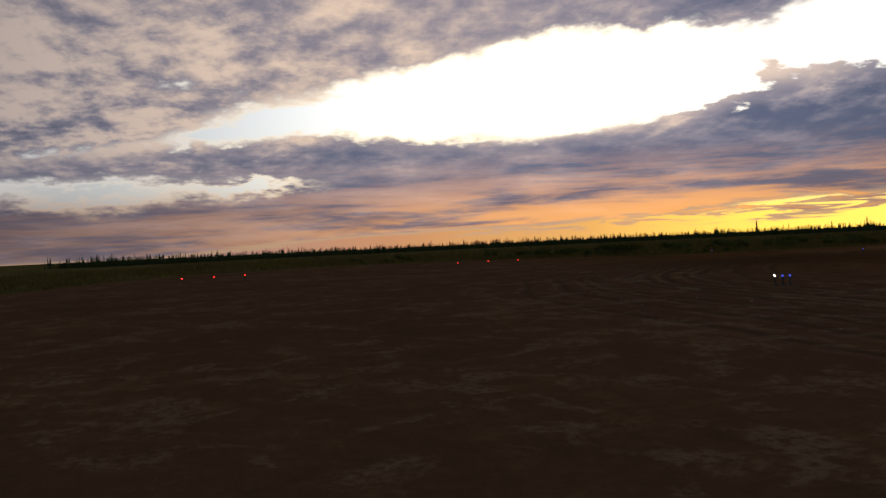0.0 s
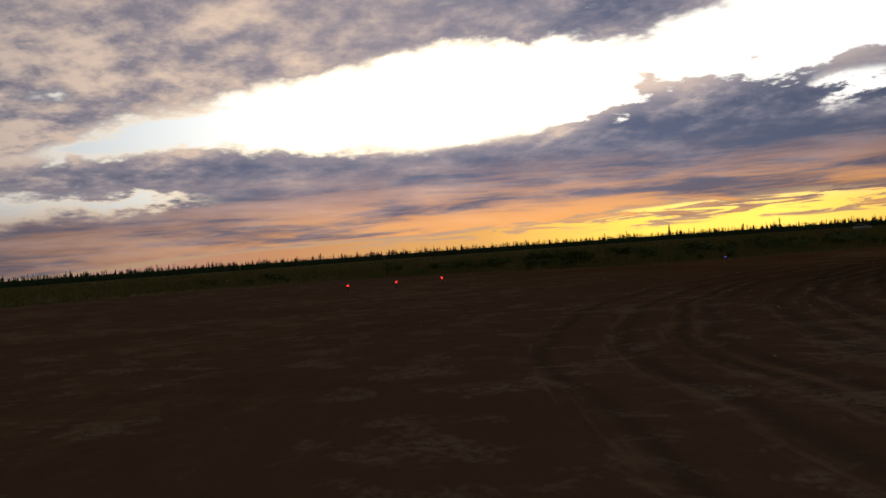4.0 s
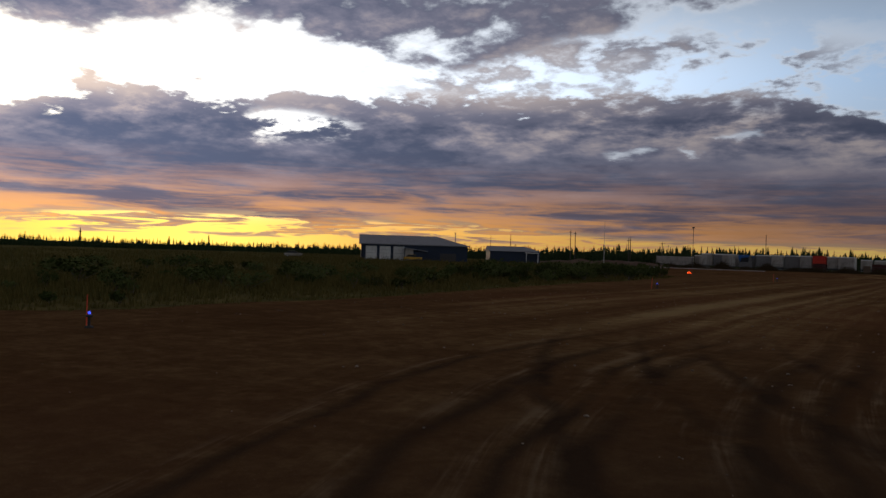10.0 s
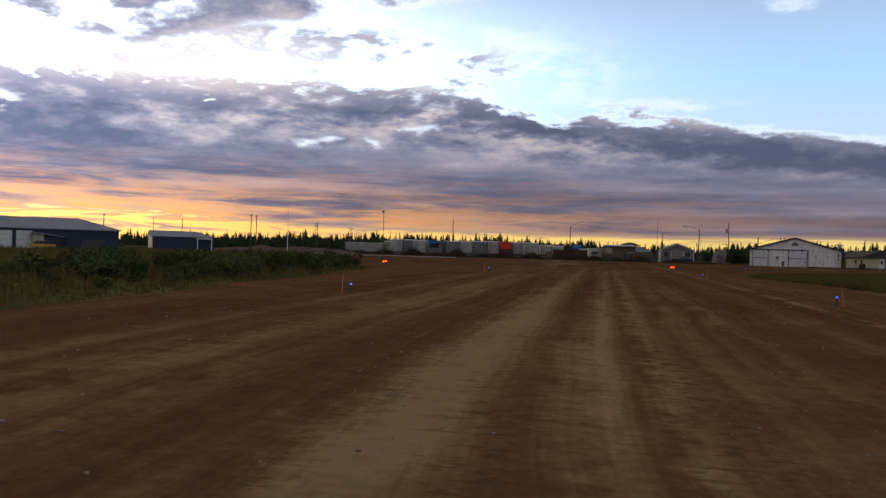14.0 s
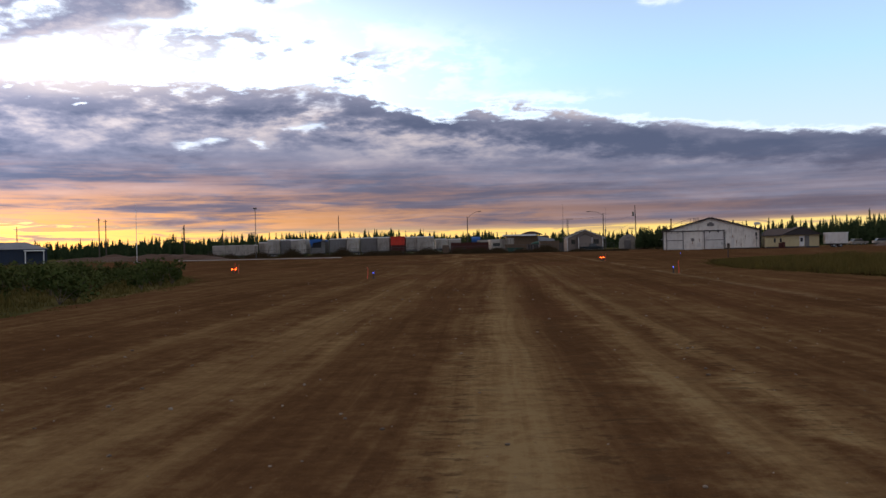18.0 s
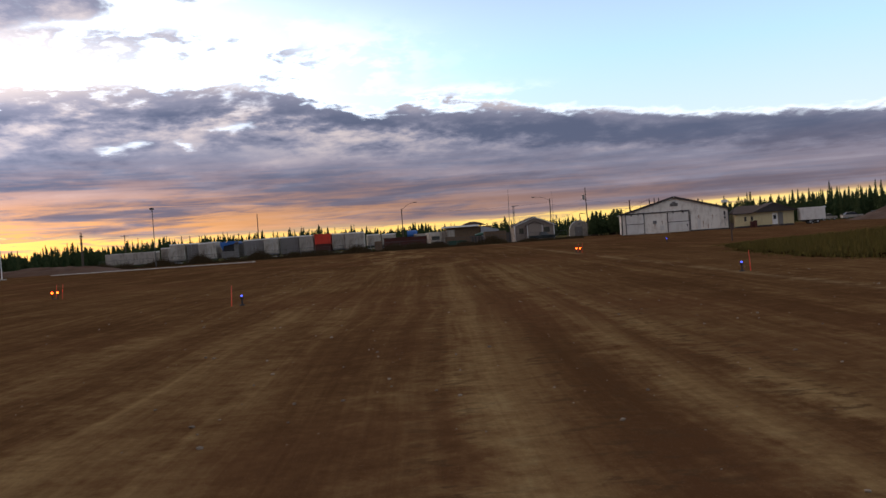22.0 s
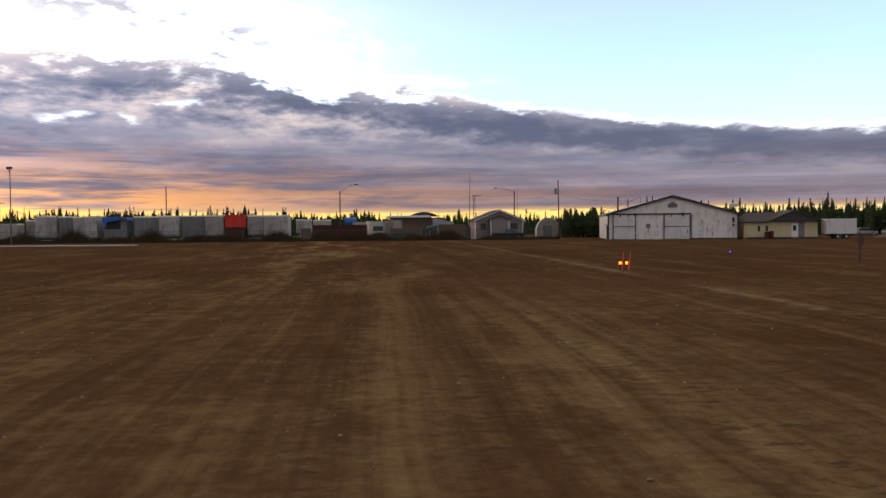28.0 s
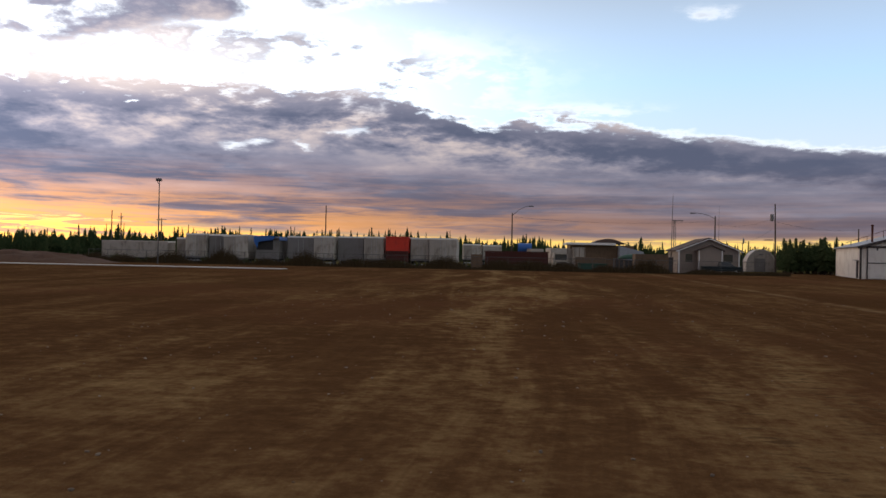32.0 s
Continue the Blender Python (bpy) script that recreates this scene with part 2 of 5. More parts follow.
cells = g.add(g.bell(AZ, EL, -16, 9.0, 14, 2.4, 0.06), g.add(g.bell(AZ, EL, -105, 12.0, 15, 6.0, 0.19), g.bell(AZ, EL, -26, 12.4, 14, 3.0, 0.09)))
tone = g.add(g.sub(tone, g.mul(mass, 0.09)), cells)
# the deck's dark upper lip, a paler belly below it, and long level bands under that
east = g.step(AZ, -34, -8)
lip = g.mul(g.step(deck_in, 0.25, 0.9), g.sub(1.0, g.step(deck_in, 1.5, 3.0)))
belly = g.mul(g.step(deck_in, 1.8, 3.2), g.sub(1.0, g.step(deck_in, 4.2, 6.0)))
n_band = g.noise(g.vec(g.mul(AZ, 0.022), g.mul(EL, 1.15), 27.0), 1.3, 5.0, 0.55)
tone = g.add(tone, g.mul(east, g.sub(g.mul(belly, 0.085), g.mul(lip, 0.040))))
tone = g.add(tone, g.mul(g.mul(g.sub(n_band, 0.5), 0.42), g.mul(g.sub(1.0, g.step(EL, 3.0, 5.5)), g.step(AZ, -60, -20))))
# small heaps in rows at the far left, paler rims where the deck thins out
tone = g.add(tone, g.mul(g.sub(n_fine, 0.5), g.mul(g.bell(AZ, EL, -102, 12.5, 16, 6.5), 0.8)))
tone = g.add(tone, g.mul(g.sub(1.0, g.step(deck_in, 0.2, 1.5)), g.mul(deck, 0.10)))
# the high sheet to the west is soft and pale; the deck's foot to the north is dull
soft = g.mul(g.step(EL, 7.5, 11.0), g.sub(1.0, g.step(AZ, -72, -50)))
tone = g.add(tone, g.mul(soft, g.add(g.mul(g.sub(0.5, tone), 0.40), 0.085)))
tone = g.sub(tone, g.mul(g.mul(g.sub(1.0, g.step(EL, 4.0, 6.0)), g.step(AZ, -30, -12)), 0.035))
cloud = g.mix(g.step(tone, 0.36, 0.62), dark, midc)
cloud = g.mix(g.step(tone, 0.53, 0.78), cloud, pale)
# low sun colours the undersides near the horizon
warm_az = g.ramp(T_AZ, [(az(-110), 0.10), (az(-92), 0.35), (az(-75), 0.75), (az(-55), 1.0), (az(-40), 1.0), (az(-24), 0.95), (az(-8), 0.55), (az(2), 0.30), (az(10), 0.17), (az(20), 0.10), (az(40), 0.08)])
warm_el = g.mul(g.sub(1.0, g.step(EL, 1.8, 7.0)), g.step(g.add(g.mul(n_streak, 0.6), g.mul(n_bar, 0.4)), 0.40, 0.58))
cloud = g.mix(g.mul(warm_az, g.mul(warm_el, 0.85)), cloud, g.mix(g.step(EL, 1.0, 5.0), (1.30, 0.56, 0.11), (0.82, 0.40, 0.22)))
cloud = g.scale(cloud, g.add(1.0, g.mul(near_sun, 2.1)))
# thin edges let the light through
lit = g.mix(0.58, clear, g.scale(g.mix(warmth, (0.90, 0.95, 1.04), (1.0, 0.74, 0.42)), g.add(1.5, g.mul(near_sun, 2.2))))
lit = g.mix(g.step(EL, 2.0, 5.5), g.scale(g.vec(0.62, 0.40, 0.25), g.add(1.0, g.mul(near_sun, 2.0))), lit)
result = g.mix(g.step(cover, 0.02, 0.42), clear, lit)
result = g.mix(g.step(cover, 0.30, 0.95), result, cloud)
result = g.mix(g.step(EL, -1.2, -0.2), (0.03, 0.022, 0.015), result)
bg = g.node("ShaderNodeBackground")
g.put(bg.inputs[0], result)
bg.inputs[1].default_value = 0.95
WT.links.new(bg.outputs[0], g.node("ShaderNodeOutputWorld").inputs[0])

# the sun itself is down behind cloud: only a wide, weak, warm light from its side
sun = new("sun", bpy.data.lights.new("sun", "SUN"))
sun.data.energy, sun.data.angle, sun.data.color = 0.55, radians(14), (1.0, 0.72, 0.45)
sun.matrix_world = look((math.sin(radians(SUN_AZ)) * 300, math.cos(radians(SUN_AZ)) * 300, 22), (0, 0, 0))

# ---- materials ----


def material(name, build, rough=0.8, metal=0.0, spec=0.3):
    mat = bpy.data.materials.new(name)
    mat.use_nodes = True
    gr = Graph(mat.node_tree)
    bsdf = mat.node_tree.nodes["Principled BSDF"]
    bsdf.inputs["Roughness"].default_value = rough
    bsdf.inputs["Metallic"].default_value = metal
    bsdf.inputs["Specular IOR Level"].default_value = spec
    col, height, strength, dist = build(gr)
    gr.put(bsdf.inputs["Base Color"], (*col, 1) if isinstance(col, tuple) else col)
    if height is not None:
        b = gr.node("ShaderNodeBump")
        b.inputs["Strength"].default_value, b.inputs["Distance"].default_value = strength, dist
        gr.put(b.inputs["Height"], height)
        mat.node_tree.links.new(b.outputs[0], bsdf.inputs["Normal"])
    return mat


def obj_xyz(gr):
    tc = gr.node("ShaderNodeTexCoord")
    s = gr.node("ShaderNodeSeparateXYZ")
    gr.tree.links.new(tc.outputs["Object"], s.inputs[0])
    return tc.outputs["Object"], s.outputs


def weathered(name, col, stain, rough=0.7, scale=1.2, amount=0.5, metal=0.0, ribs=0.0, per_object=0.0, spec=0.3):
    """Paint or cladding with stains and fine grain; ribs: their pitch in metres."""
    def build(gr):
        v, (x, y, z) = obj_xyz(gr)
        n1 = gr.noise(v, scale, 6, 0.65)
        n2 = gr.noise(gr.vec(gr.mul(x, 3.0), gr.mul(y, 3.0), gr.mul(z, 0.5)), scale, 5, 0.6)
        c = gr.mix(gr.mul(gr.step(gr.add(gr.mul(n1, 0.6), gr.mul(n2, 0.4)), 0.46, 0.66), amount), col, stain)
        c = gr.mix(gr.mul(gr.noise(v, 14, 4), 0.25), c, stain)
        if per_object:
            info = gr.node("ShaderNodeObjectInfo")
            c = gr.mix(gr.mul(info.outputs["Random"], per_object), c, stain)
        h = gr.noise(v, 22, 4)
        if ribs:
            h = gr.add(gr.mul(h, 0.2), gr.m("SINE", gr.mul(gr.add(x, y), 2 * math.pi / ribs)))
        return c, h, 0.35, 0.02
    return material(name, build, rough, metal, spec)


def gravel_build(gr):
    v, (x, y, z) = obj_xyz(gr)
    # across and along the driven lanes: straight taxiway, curved turn, runway
    a = gr.m("MINIMUM", gr.sub(x, 42.0), 0.0)
    b = gr.m("MINIMUM", gr.add(y, 36.0), 0.0)
    lat = gr.m("SQRT", gr.add(gr.mul(a, a), gr.mul(b, b)))
    along = gr.sub(y, x)
    patch = gr.noise(v, 0.16, 6, 0.62, 0.5)
    blot = gr.noise(v, 0.42, 8, 0.66, 0.8)
    clods = gr.noise(v, 1.7, 7, 0.66)
    crumb = gr.noise(v, 5.5, 6, 0.7)
    fine = gr.noise(v, 45.0, 4, 0.7)
    # the lanes bear slowly to the right towards the apron
    drift = gr.mul(gr.m("MAXIMUM", gr.add(y, 15.0), 0.0), 0.032)
    s0 = gr.sub(gr.sub(42.0, lat), drift)
    s = gr.add(s0, gr.add(gr.mul(gr.sub(blot, 0.5), 1.5), gr.mul(gr.sub(clods, 0.5), 0.9)))
    u = gr.add(s0, gr.mul(gr.sub(gr.noise(v, 0.05, 2), 0.5), 2.0))
    broad = gr.noise(gr.vec(gr.mul(u, 0.55), gr.mul(along, 0.012), 0.0), 1.0, 4, 0.6)
    brush = gr.noise(gr.vec(gr.mul(u, 2.6), gr.mul(along, 0.035), 4.0), 1.0, 5, 0.62, 0.15)
    scratch = gr.noise(gr.vec(gr.mul(u, 9.0), gr.mul(along, 0.20), 9.0), 1.0, 4, 0.62, 0.2)
    cleat = gr.noise(gr.vec(gr.mul(x, 2.2), gr.mul(y, 4.5), 14.0), 1.0, 5, 0.62)
    # position mask: 0 on the runway and turn, 1 up the taxiway
    dry = gr.step(gr.add(y, gr.mul(gr.sub(patch, 0.5), 24.0)), -44.0, -14.0)
    apron = gr.step(gr.add(y, gr.mul(gr.sub(patch, 0.5), 30.0)), 66.0, 96.0)
    straight = gr.mul(dry, gr.sub(1.0, apron))
    # pale dusty lanes on the taxiway, dark packed strips between them
    pale, dark = 0.0, 0.0
    for x0, w, k in ((-5.3, 0.8, 0.6), (-3.6, 0.35, 0.4), (0.25, 0.80, 0.95), (2.95, 0.40, 0.65), (4.1, 0.35, 0.85), (5.3, 0.8, 0.26), (7.0, 0.22, 0.42), (-8.3, 0.5, 0.35), (9.6, 0.3, 0.3)):
        pale = gr.add(pale, gr.bell(s, 0.0, x0, 0.0, w, 1.0, k))
    for x0, w, k in ((-2.0, 1.1, 0.7), (1.55, 0.42, 0.9), (3.5, 0.22, 0.5), (8.4, 1.1, 0.55), (11.2, 1.1, 0.6), (-11.5, 2.0, 0.6)):
        dark = gr.add(dark, gr.bell(s, 0.0, x0, 0.0, w, 1.0, k))
    lanes = gr.mul(gr.sub(gr.mul(pale, 0.60), gr.mul(dark, 0.22)), gr.mul(straight, gr.sub(1.0, gr.mul(gr.step(y, 15.0, 60.0), 0.5))))
    level = gr.add(gr.add(gr.add(0.30, gr.add(gr.mul(gr.bell(x, y, 1.2, -10.0, 3.6, 20.0), 0.28), gr.mul(gr.bell(s, y, 3.6, 60.0, 1.6, 13.0), 0.24))), lanes), gr.mul(gr.sub(broad, 0.5), gr.add(0.35, gr.mul(straight, 0.5))))
    level = gr.add(level, gr.mul(gr.sub(brush, 0.5), gr.add(0.30, gr.mul(straight, 0.6))))
    level = gr.add(level, gr.add(gr.mul(gr.sub(scratch, 0.5), gr.add(0.15, gr.mul(straight, 0.25))), gr.mul(gr.sub(gr.add(gr.mul(patch, 0.55), gr.mul(blot, 0.45)), 0.5), 1.5)))
    level = gr.add(level, gr.add(gr.mul(gr.sub(clods, 0.5), 1.1), gr.mul(gr.sub(crumb, 0.5), 0.8)))
    # ragged pale scabs on the apron, drawn out towards the yard
    scab = gr.noise(gr.vec(gr.mul(x, 0.30), gr.mul(y, 0.055), 6.0), 1.0, 9, 0.60, 0.4)
    level = gr.add(level, gr.mul(apron, gr.sub(gr.mul(gr.step(gr.add(gr.mul(scab, 0.70), gr.add(gr.mul(clods, 0.2), gr.mul(crumb, 0.10))), 0.45, 0.60), gr.add(0.30, gr.bell(x, 0.0, -1.0, 0.0, 8.0, 1.0, 0.45))), 0.22)))
    c = gr.ramp(level, [(0.0, (0.094, 0.046, 0.020)), (0.28, (0.128, 0.066, 0.028)), (0.52, (0.176, 0.100, 0.043)), (0.80, (0.245, 0.152, 0.066)), (1.0, (0.300, 0.200, 0.092))])
    # redder fill away from the lanes and on the apron
    c = gr.mix(gr.mul(gr.step(gr.noise(v, 0.035, 4, 0.6), 0.47, 0.62), gr.sub(0.5, gr.mul(level, 0.4))), c, (0.140, 0.062, 0.030))
    # cleat marks: broken dark crumbs across the packed lanes
    packed = gr.add(gr.bell(s0, 0.0, 1.4, 0.0, 0.9, 1.0), gr.add(gr.bell(s0, 0.0, 4.3, 0.0, 1.2, 1.0), gr.bell(s0, 0.0, -0.6, 0.0, 0.5, 0.6)))
    c = gr.mix(gr.mul(gr.mul(packed, dry), gr.mul(gr.step(gr.add(gr.mul(cleat, 0.6), gr.mul(clods, 0.4)), 0.51, 0.59), 0.8)), c, (0.085, 0.047, 0.023))
    # a thin windrow left by the grader along the far side
    c = gr.mix(gr.mul(gr.bell(gr.sub(x, gr.mul(gr.m("MAXIMUM", y, 0.0), 0.028)), 0.0, 12.8, 0.0, 0.35, 1.0), gr.mul(gr.step(gr.add(gr.mul(clods, 0.5), gr.mul(patch, 0.5)), 0.42, 0.6), gr.mul(dry, 0.6))), c, (0.34, 0.235, 0.12))
    # wheel tracks pressed into the soft turn, with pale ridges beside them
    turn = gr.add(lat, gr.add(gr.mul(gr.sub(gr.noise(v, 0.07, 3), 0.5), 3.0), gr.mul(gr.sub(clods, 0.5), 0.35)))
    wet = gr.sub(1.0, gr.step(y, -42.0, -24.0))
    pressed, ridges = 0.0, 0.0
    for r0, w in ((30.6, 0.14), (31.4, 0.16), (32.6, 0.20), (33.5, 0.18), (34.5, 0.24), (36.5, 0.24), (37.3, 0.14), (38.7, 0.22), (40.6, 0.16)):
        pressed = gr.add(pressed, gr.bell(turn, 0.0, r0, 0.0, w, 1.0))
        ridges = gr.add(ridges, gr.bell(turn, 0.0, r0 + 0.42, 0.0, 0.15, 1.0))
    cx, cy = gr.sub(x, 52.0), gr.add(y, 18.0)
    cut = gr.add(gr.m("SQRT", gr.add(gr.mul(cx, cx), gr.mul(cy, cy))), gr.mul(gr.sub(blot, 0.5), 1.2))
    for r0, w in ((47.5, 0.18), (49.6, 0.20), (51.2, 0.15), (53.4, 0.18)):
        pressed = gr.add(pressed, gr.bell(cut, 0.0, r0, 0.0, w, 1.0, 0.8))
        ridges = gr.add(ridges, gr.bell(cut, 0.0, r0 + 0.36, 0.0, 0.14, 1.0, 0.7))
    c = gr.mix(gr.mul(gr.mul(ridges, wet), gr.mul(gr.step(gr.add(gr.mul(scratch, 0.5), gr.mul(blot, 0.5)), 0.44, 0.60), 0.55)), c, (0.32, 0.225, 0.130))
    c = gr.mix(gr.mul(gr.mul(pressed, wet), gr.mul(gr.step(gr.add(gr.mul(blot, 0.5), gr.mul(patch, 0.5)), 0.36, 0.52), 0.85)), c, (0.048, 0.029, 0.018))
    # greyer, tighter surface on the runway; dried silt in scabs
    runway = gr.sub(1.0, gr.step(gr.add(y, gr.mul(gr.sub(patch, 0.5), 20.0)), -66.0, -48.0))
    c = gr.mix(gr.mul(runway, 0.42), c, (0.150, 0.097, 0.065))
    silt = gr.noise(v, 0.75, 8, 0.66, 0.6)
    c = gr.mix(gr.mul(gr.mul(gr.step(gr.add(gr.mul(silt, 0.7), gr.mul(patch, 0.3)), 0.505, 0.60), gr.step(crumb, 0.38, 0.58)), gr.mul(runway, 0.62)), c, (0.28, 0.205, 0.130))
    # a soft-edged darker brown patch of ground inside the turn
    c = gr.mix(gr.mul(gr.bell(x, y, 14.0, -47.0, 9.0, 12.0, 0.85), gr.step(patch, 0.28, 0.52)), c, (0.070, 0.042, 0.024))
    # single stones and grit
    c = gr.mix(gr.mul(gr.step(crumb, 0.60, 0.70), 0.45), c, (0.060, 0.036, 0.021))
    c = gr.mix(gr.mul(gr.step(fine, 0.58, 0.72), 0.4), c, (0.46, 0.35, 0.21))
    # whole colour scaled down, further on the runway and turn than up the taxiway
    c = gr.scale(c, gr.add(0.60, gr.mul(dry, 0.14)))
    h = gr.add(gr.add(gr.mul(brush, 0.5), gr.mul(clods, 0.6)), gr.add(gr.mul(crumb, 0.3), gr.mul(fine, 0.06)))
    h = gr.sub(h, gr.mul(gr.mul(pressed, wet), 0.5))
    return c, h, 0.8, 0.10


def turf_build(gr):
    v, _ = obj_xyz(gr)
    n1, n2, n3 = gr.noise(v, 0.07, 5, 0.6), gr.noise(v, 0.9, 6, 0.65), gr.noise(v, 9, 4)
    c = gr.mix(gr.step(n1, 0.40, 0.62), (0.058, 0.058, 0.020), (0.120, 0.094, 0.034))
    c = gr.mix(gr.mul(gr.step(n2, 0.45, 0.7), 0.6), c, (0.060, 0.045, 0.028))
    return c, gr.add(n2, gr.mul(n3, 0.4)), 0.9, 0.25


def leaf_build(c1, c2):
    def build(gr):
        v, _ = obj_xyz(gr)
        geo = gr.node("ShaderNodeNewGeometry")
        info = gr.node("ShaderNodeObjectInfo")
        k = gr.add(gr.mul(geo.outputs["Random Per Island"], 0.6), gr.mul(info.outputs["Random"], 0.4))
        return gr.mix(k, c1, c2), None, 0, 0
    return build


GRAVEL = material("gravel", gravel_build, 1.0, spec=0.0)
TURF = material("turf", turf_build, 1.0, spec=0.0)
GRASS = material("grass_blades", leaf_build((0.050, 0.046, 0.012), (0.150, 0.110, 0.034)), 0.9, spec=0.0)
SHRUB = material("shrub_leaves", leaf_build((0.028, 0.042, 0.011), (0.080, 0.085, 0.024)), 0.9, spec=0.03)
WEED = material("dry_weeds", leaf_build((0.036, 0.026, 0.014), (0.095, 0.066, 0.034)), 0.9, spec=0.0)
NEEDLE = material("spruce_needles", leaf_build((0.024, 0.042, 0.018), (0.060, 0.072, 0.030)), 0.9, spec=0.0)
STONE = material("loose_stone", leaf_build((0.10, 0.075, 0.055), (0.32, 0.26, 0.19)), 0.9, spec=0.1)
BARK = weathered("bark", (0.09, 0.065, 0.05), (0.16, 0.13, 0.11), 0.9, 6)
WHITE_CLAD = weathered("white_cladding", (0.80, 0.745, 0.65), (0.36, 0.27, 0.19), 0.6, 0.7, 0.5, ribs=0.3)
WHITE_PANEL = weathered("white_panel", (0.50, 0.455, 0.39), (0.14, 0.108, 0.080), 0.6, 0.8, 0.75, per_object=0.6)
DOOR_PANEL = weathered("white_door_panel", (0.67, 0.635, 0.575), (0.36, 0.29, 0.23), 0.6, 0.8, 0.45)
GREY_PANEL = weathered("grey_panel", (0.20, 0.188, 0.175), (0.10, 0.085, 0.072), 0.55, 0.9, 0.5, per_object=0.3)
CREAM_CLAD = weathered("cream_cladding", (0.60, 0.50, 0.27), (0.36, 0.28, 0.16), 0.65, 0.9, 0.4, ribs=0.2)
TAN_SIDING = weathered("tan_siding", (0.26, 0.205, 0.165), (0.15, 0.12, 0.096), 0.65, 1.0, 0.4)
NAVY_CLAD = weathered("navy_cladding", (0.010, 0.019, 0.042), (0.025, 0.025, 0.03), 0.5, 0.8, 0.4, ribs=0.3)
GREY_ROOF = weathered("grey_metal_roof", (0.30, 0.31, 0.33), (0.19, 0.18, 0.18), 0.55, 0.6, 0.4, metal=0.2, ribs=0.4)
DULL_ROOF = weathered("dull_dark_grey_roof", (0.215, 0.210, 0.215), (0.12, 0.112, 0.110), 0.75, 0.5, 0.5, ribs=0.4, spec=0.15)
BROWN_ROOF = weathered("brown_shingle_roof", (0.085, 0.058, 0.046), (0.045, 0.035, 0.030), 0.9, 1.5, 0.6)
DARK_TRIM = weathered("dark_trim", (0.055, 0.045, 0.042), (0.03, 0.028, 0.026), 0.6, 2.0, 0.5)
WHITE_TRIM = weathered("white_trim", (0.78, 0.76, 0.72), (0.5, 0.46, 0.4), 0.5, 2.0, 0.3)
RUST = weathered("rusty_red_steel", (0.080, 0.020, 0.014), (0.040, 0.018, 0.013), 0.8, 1.0, 0.7)
RUST_STAIN = weathered("rust_stain", (0.30, 0.17, 0.09), (0.50, 0.42, 0.34), 0.8, 3.0, 0.8)
RED_PAINT = weathered("red_paint", (0.60, 0.040, 0.018), (0.25, 0.024, 0.016), 0.5, 1.0, 0.55)
WOOD = weathered("weathered_wood", (0.17, 0.108, 0.064), (0.08, 0.053, 0.035), 0.85, 1.2, 0.6, per_object=0.4)
POLE_WOOD = weathered("pole_wood", (0.085, 0.062, 0.048), (0.045, 0.036, 0.03), 0.9, 2.0, 0.5)
STEEL = weathered("galvanised_steel", (0.40, 0.40, 0.40), (0.24, 0.22, 0.20), 0.45, 3.0, 0.5, metal=0.6)
OLD_STEEL = weathered("dull_dark_steel", (0.11, 0.105, 0.10), (0.06, 0.052, 0.046), 0.6, 3.0, 0.5, metal=0.4)
BLACK = weathered("black_rubber", (0.030, 0.030, 0.030), (0.06, 0.05, 0.045), 0.85, 3.0, 0.5)
BLUE_TARP = weathered("blue_tarp", (0.03, 0.12, 0.36), (0.02, 0.06, 0.18), 0.5, 2.0, 0.5)
GREEN_PAINT = weathered("green_paint", (0.020, 0.070, 0.045), (0.025, 0.035, 0.025), 0.6, 1.0, 0.5)
TRUCK_PAINT = weathered("dark_green_car_paint", (0.014, 0.022, 0.024), (0.02, 0.02, 0.02), 0.55, 1.0, 0.3, spec=0.12)
CONCRETE = weathered("pale_concrete", (0.40, 0.375, 0.335), (0.24, 0.21, 0.175), 0.85, 0.5, 0.5)
DIRT = weathered("red_dirt", (0.092, 0.050, 0.029), (0.052, 0.031, 0.020), 0.95, 0.5, 0.6)
YELLOW = weathered("yellow_machine_paint", (0.55, 0.30, 0.03), (0.25, 0.14, 0.04), 0.6, 1.0, 0.5)
ORANGE = weathered("orange_marker", (0.85, 0.09, 0.04), (0.6, 0.07, 0.03), 0.5, 3.0, 0.3)


def pane_build(gr):
    v, _ = obj_xyz(gr)
    return gr.mix(gr.noise(v, 1.5, 3), (0.02, 0.025, 0.03), (0.045, 0.05, 0.055)), None, 0, 0


PANE = material("dark_window_pane", pane_build, 0.12, spec=0.35)


def lamp_material(name, col, power):
    mat = bpy.data.materials.new(name)
    mat.use_nodes = True
    b = mat.node_tree.nodes["Principled BSDF"]
    b.inputs["Base Color"].default_value = (*col, 1)
    b.inputs["Emission Color"].default_value = (*col, 1)
    b.inputs["Emission Strength"].default_value = power
    return mat


RED_GLASS = lamp_material("red_lamp_glass", (1.0, 0.02, 0.015), 9.0)
BLUE_GLASS = lamp_material("blue_lamp_glass", (0.06, 0.10, 1.0), 3.0)
AMBER_GLASS = lamp_material("amber_lamp_glass", (1.0, 0.065, 0.006), 14.0)
WHITE_GLASS = lamp_material("white_lamp_glass", (1.0, 0.92, 0.80), 40.0)

# ---- mesh helpers ----


def link(name, bm, mat, parent=None, m=None, smooth=False):
    me = bpy.data.meshes.new(name)
    bm.normal_update()
    bm.to_mesh(me)
    bm.free()
    me.materials.append(mat)
    if smooth:
        for p in me.polygons:
            p.use_smooth = True
    ob = new(name, me)
    if m is not None:
        ob.matrix_world = m
    if parent is not None:
        ob.parent = parent
    return ob


def part(name, bm, mat, parent, label="", smooth=False):
    ob = link(name, bm, mat, parent, smooth=smooth)
    return tagged(ob, label) if label else ob


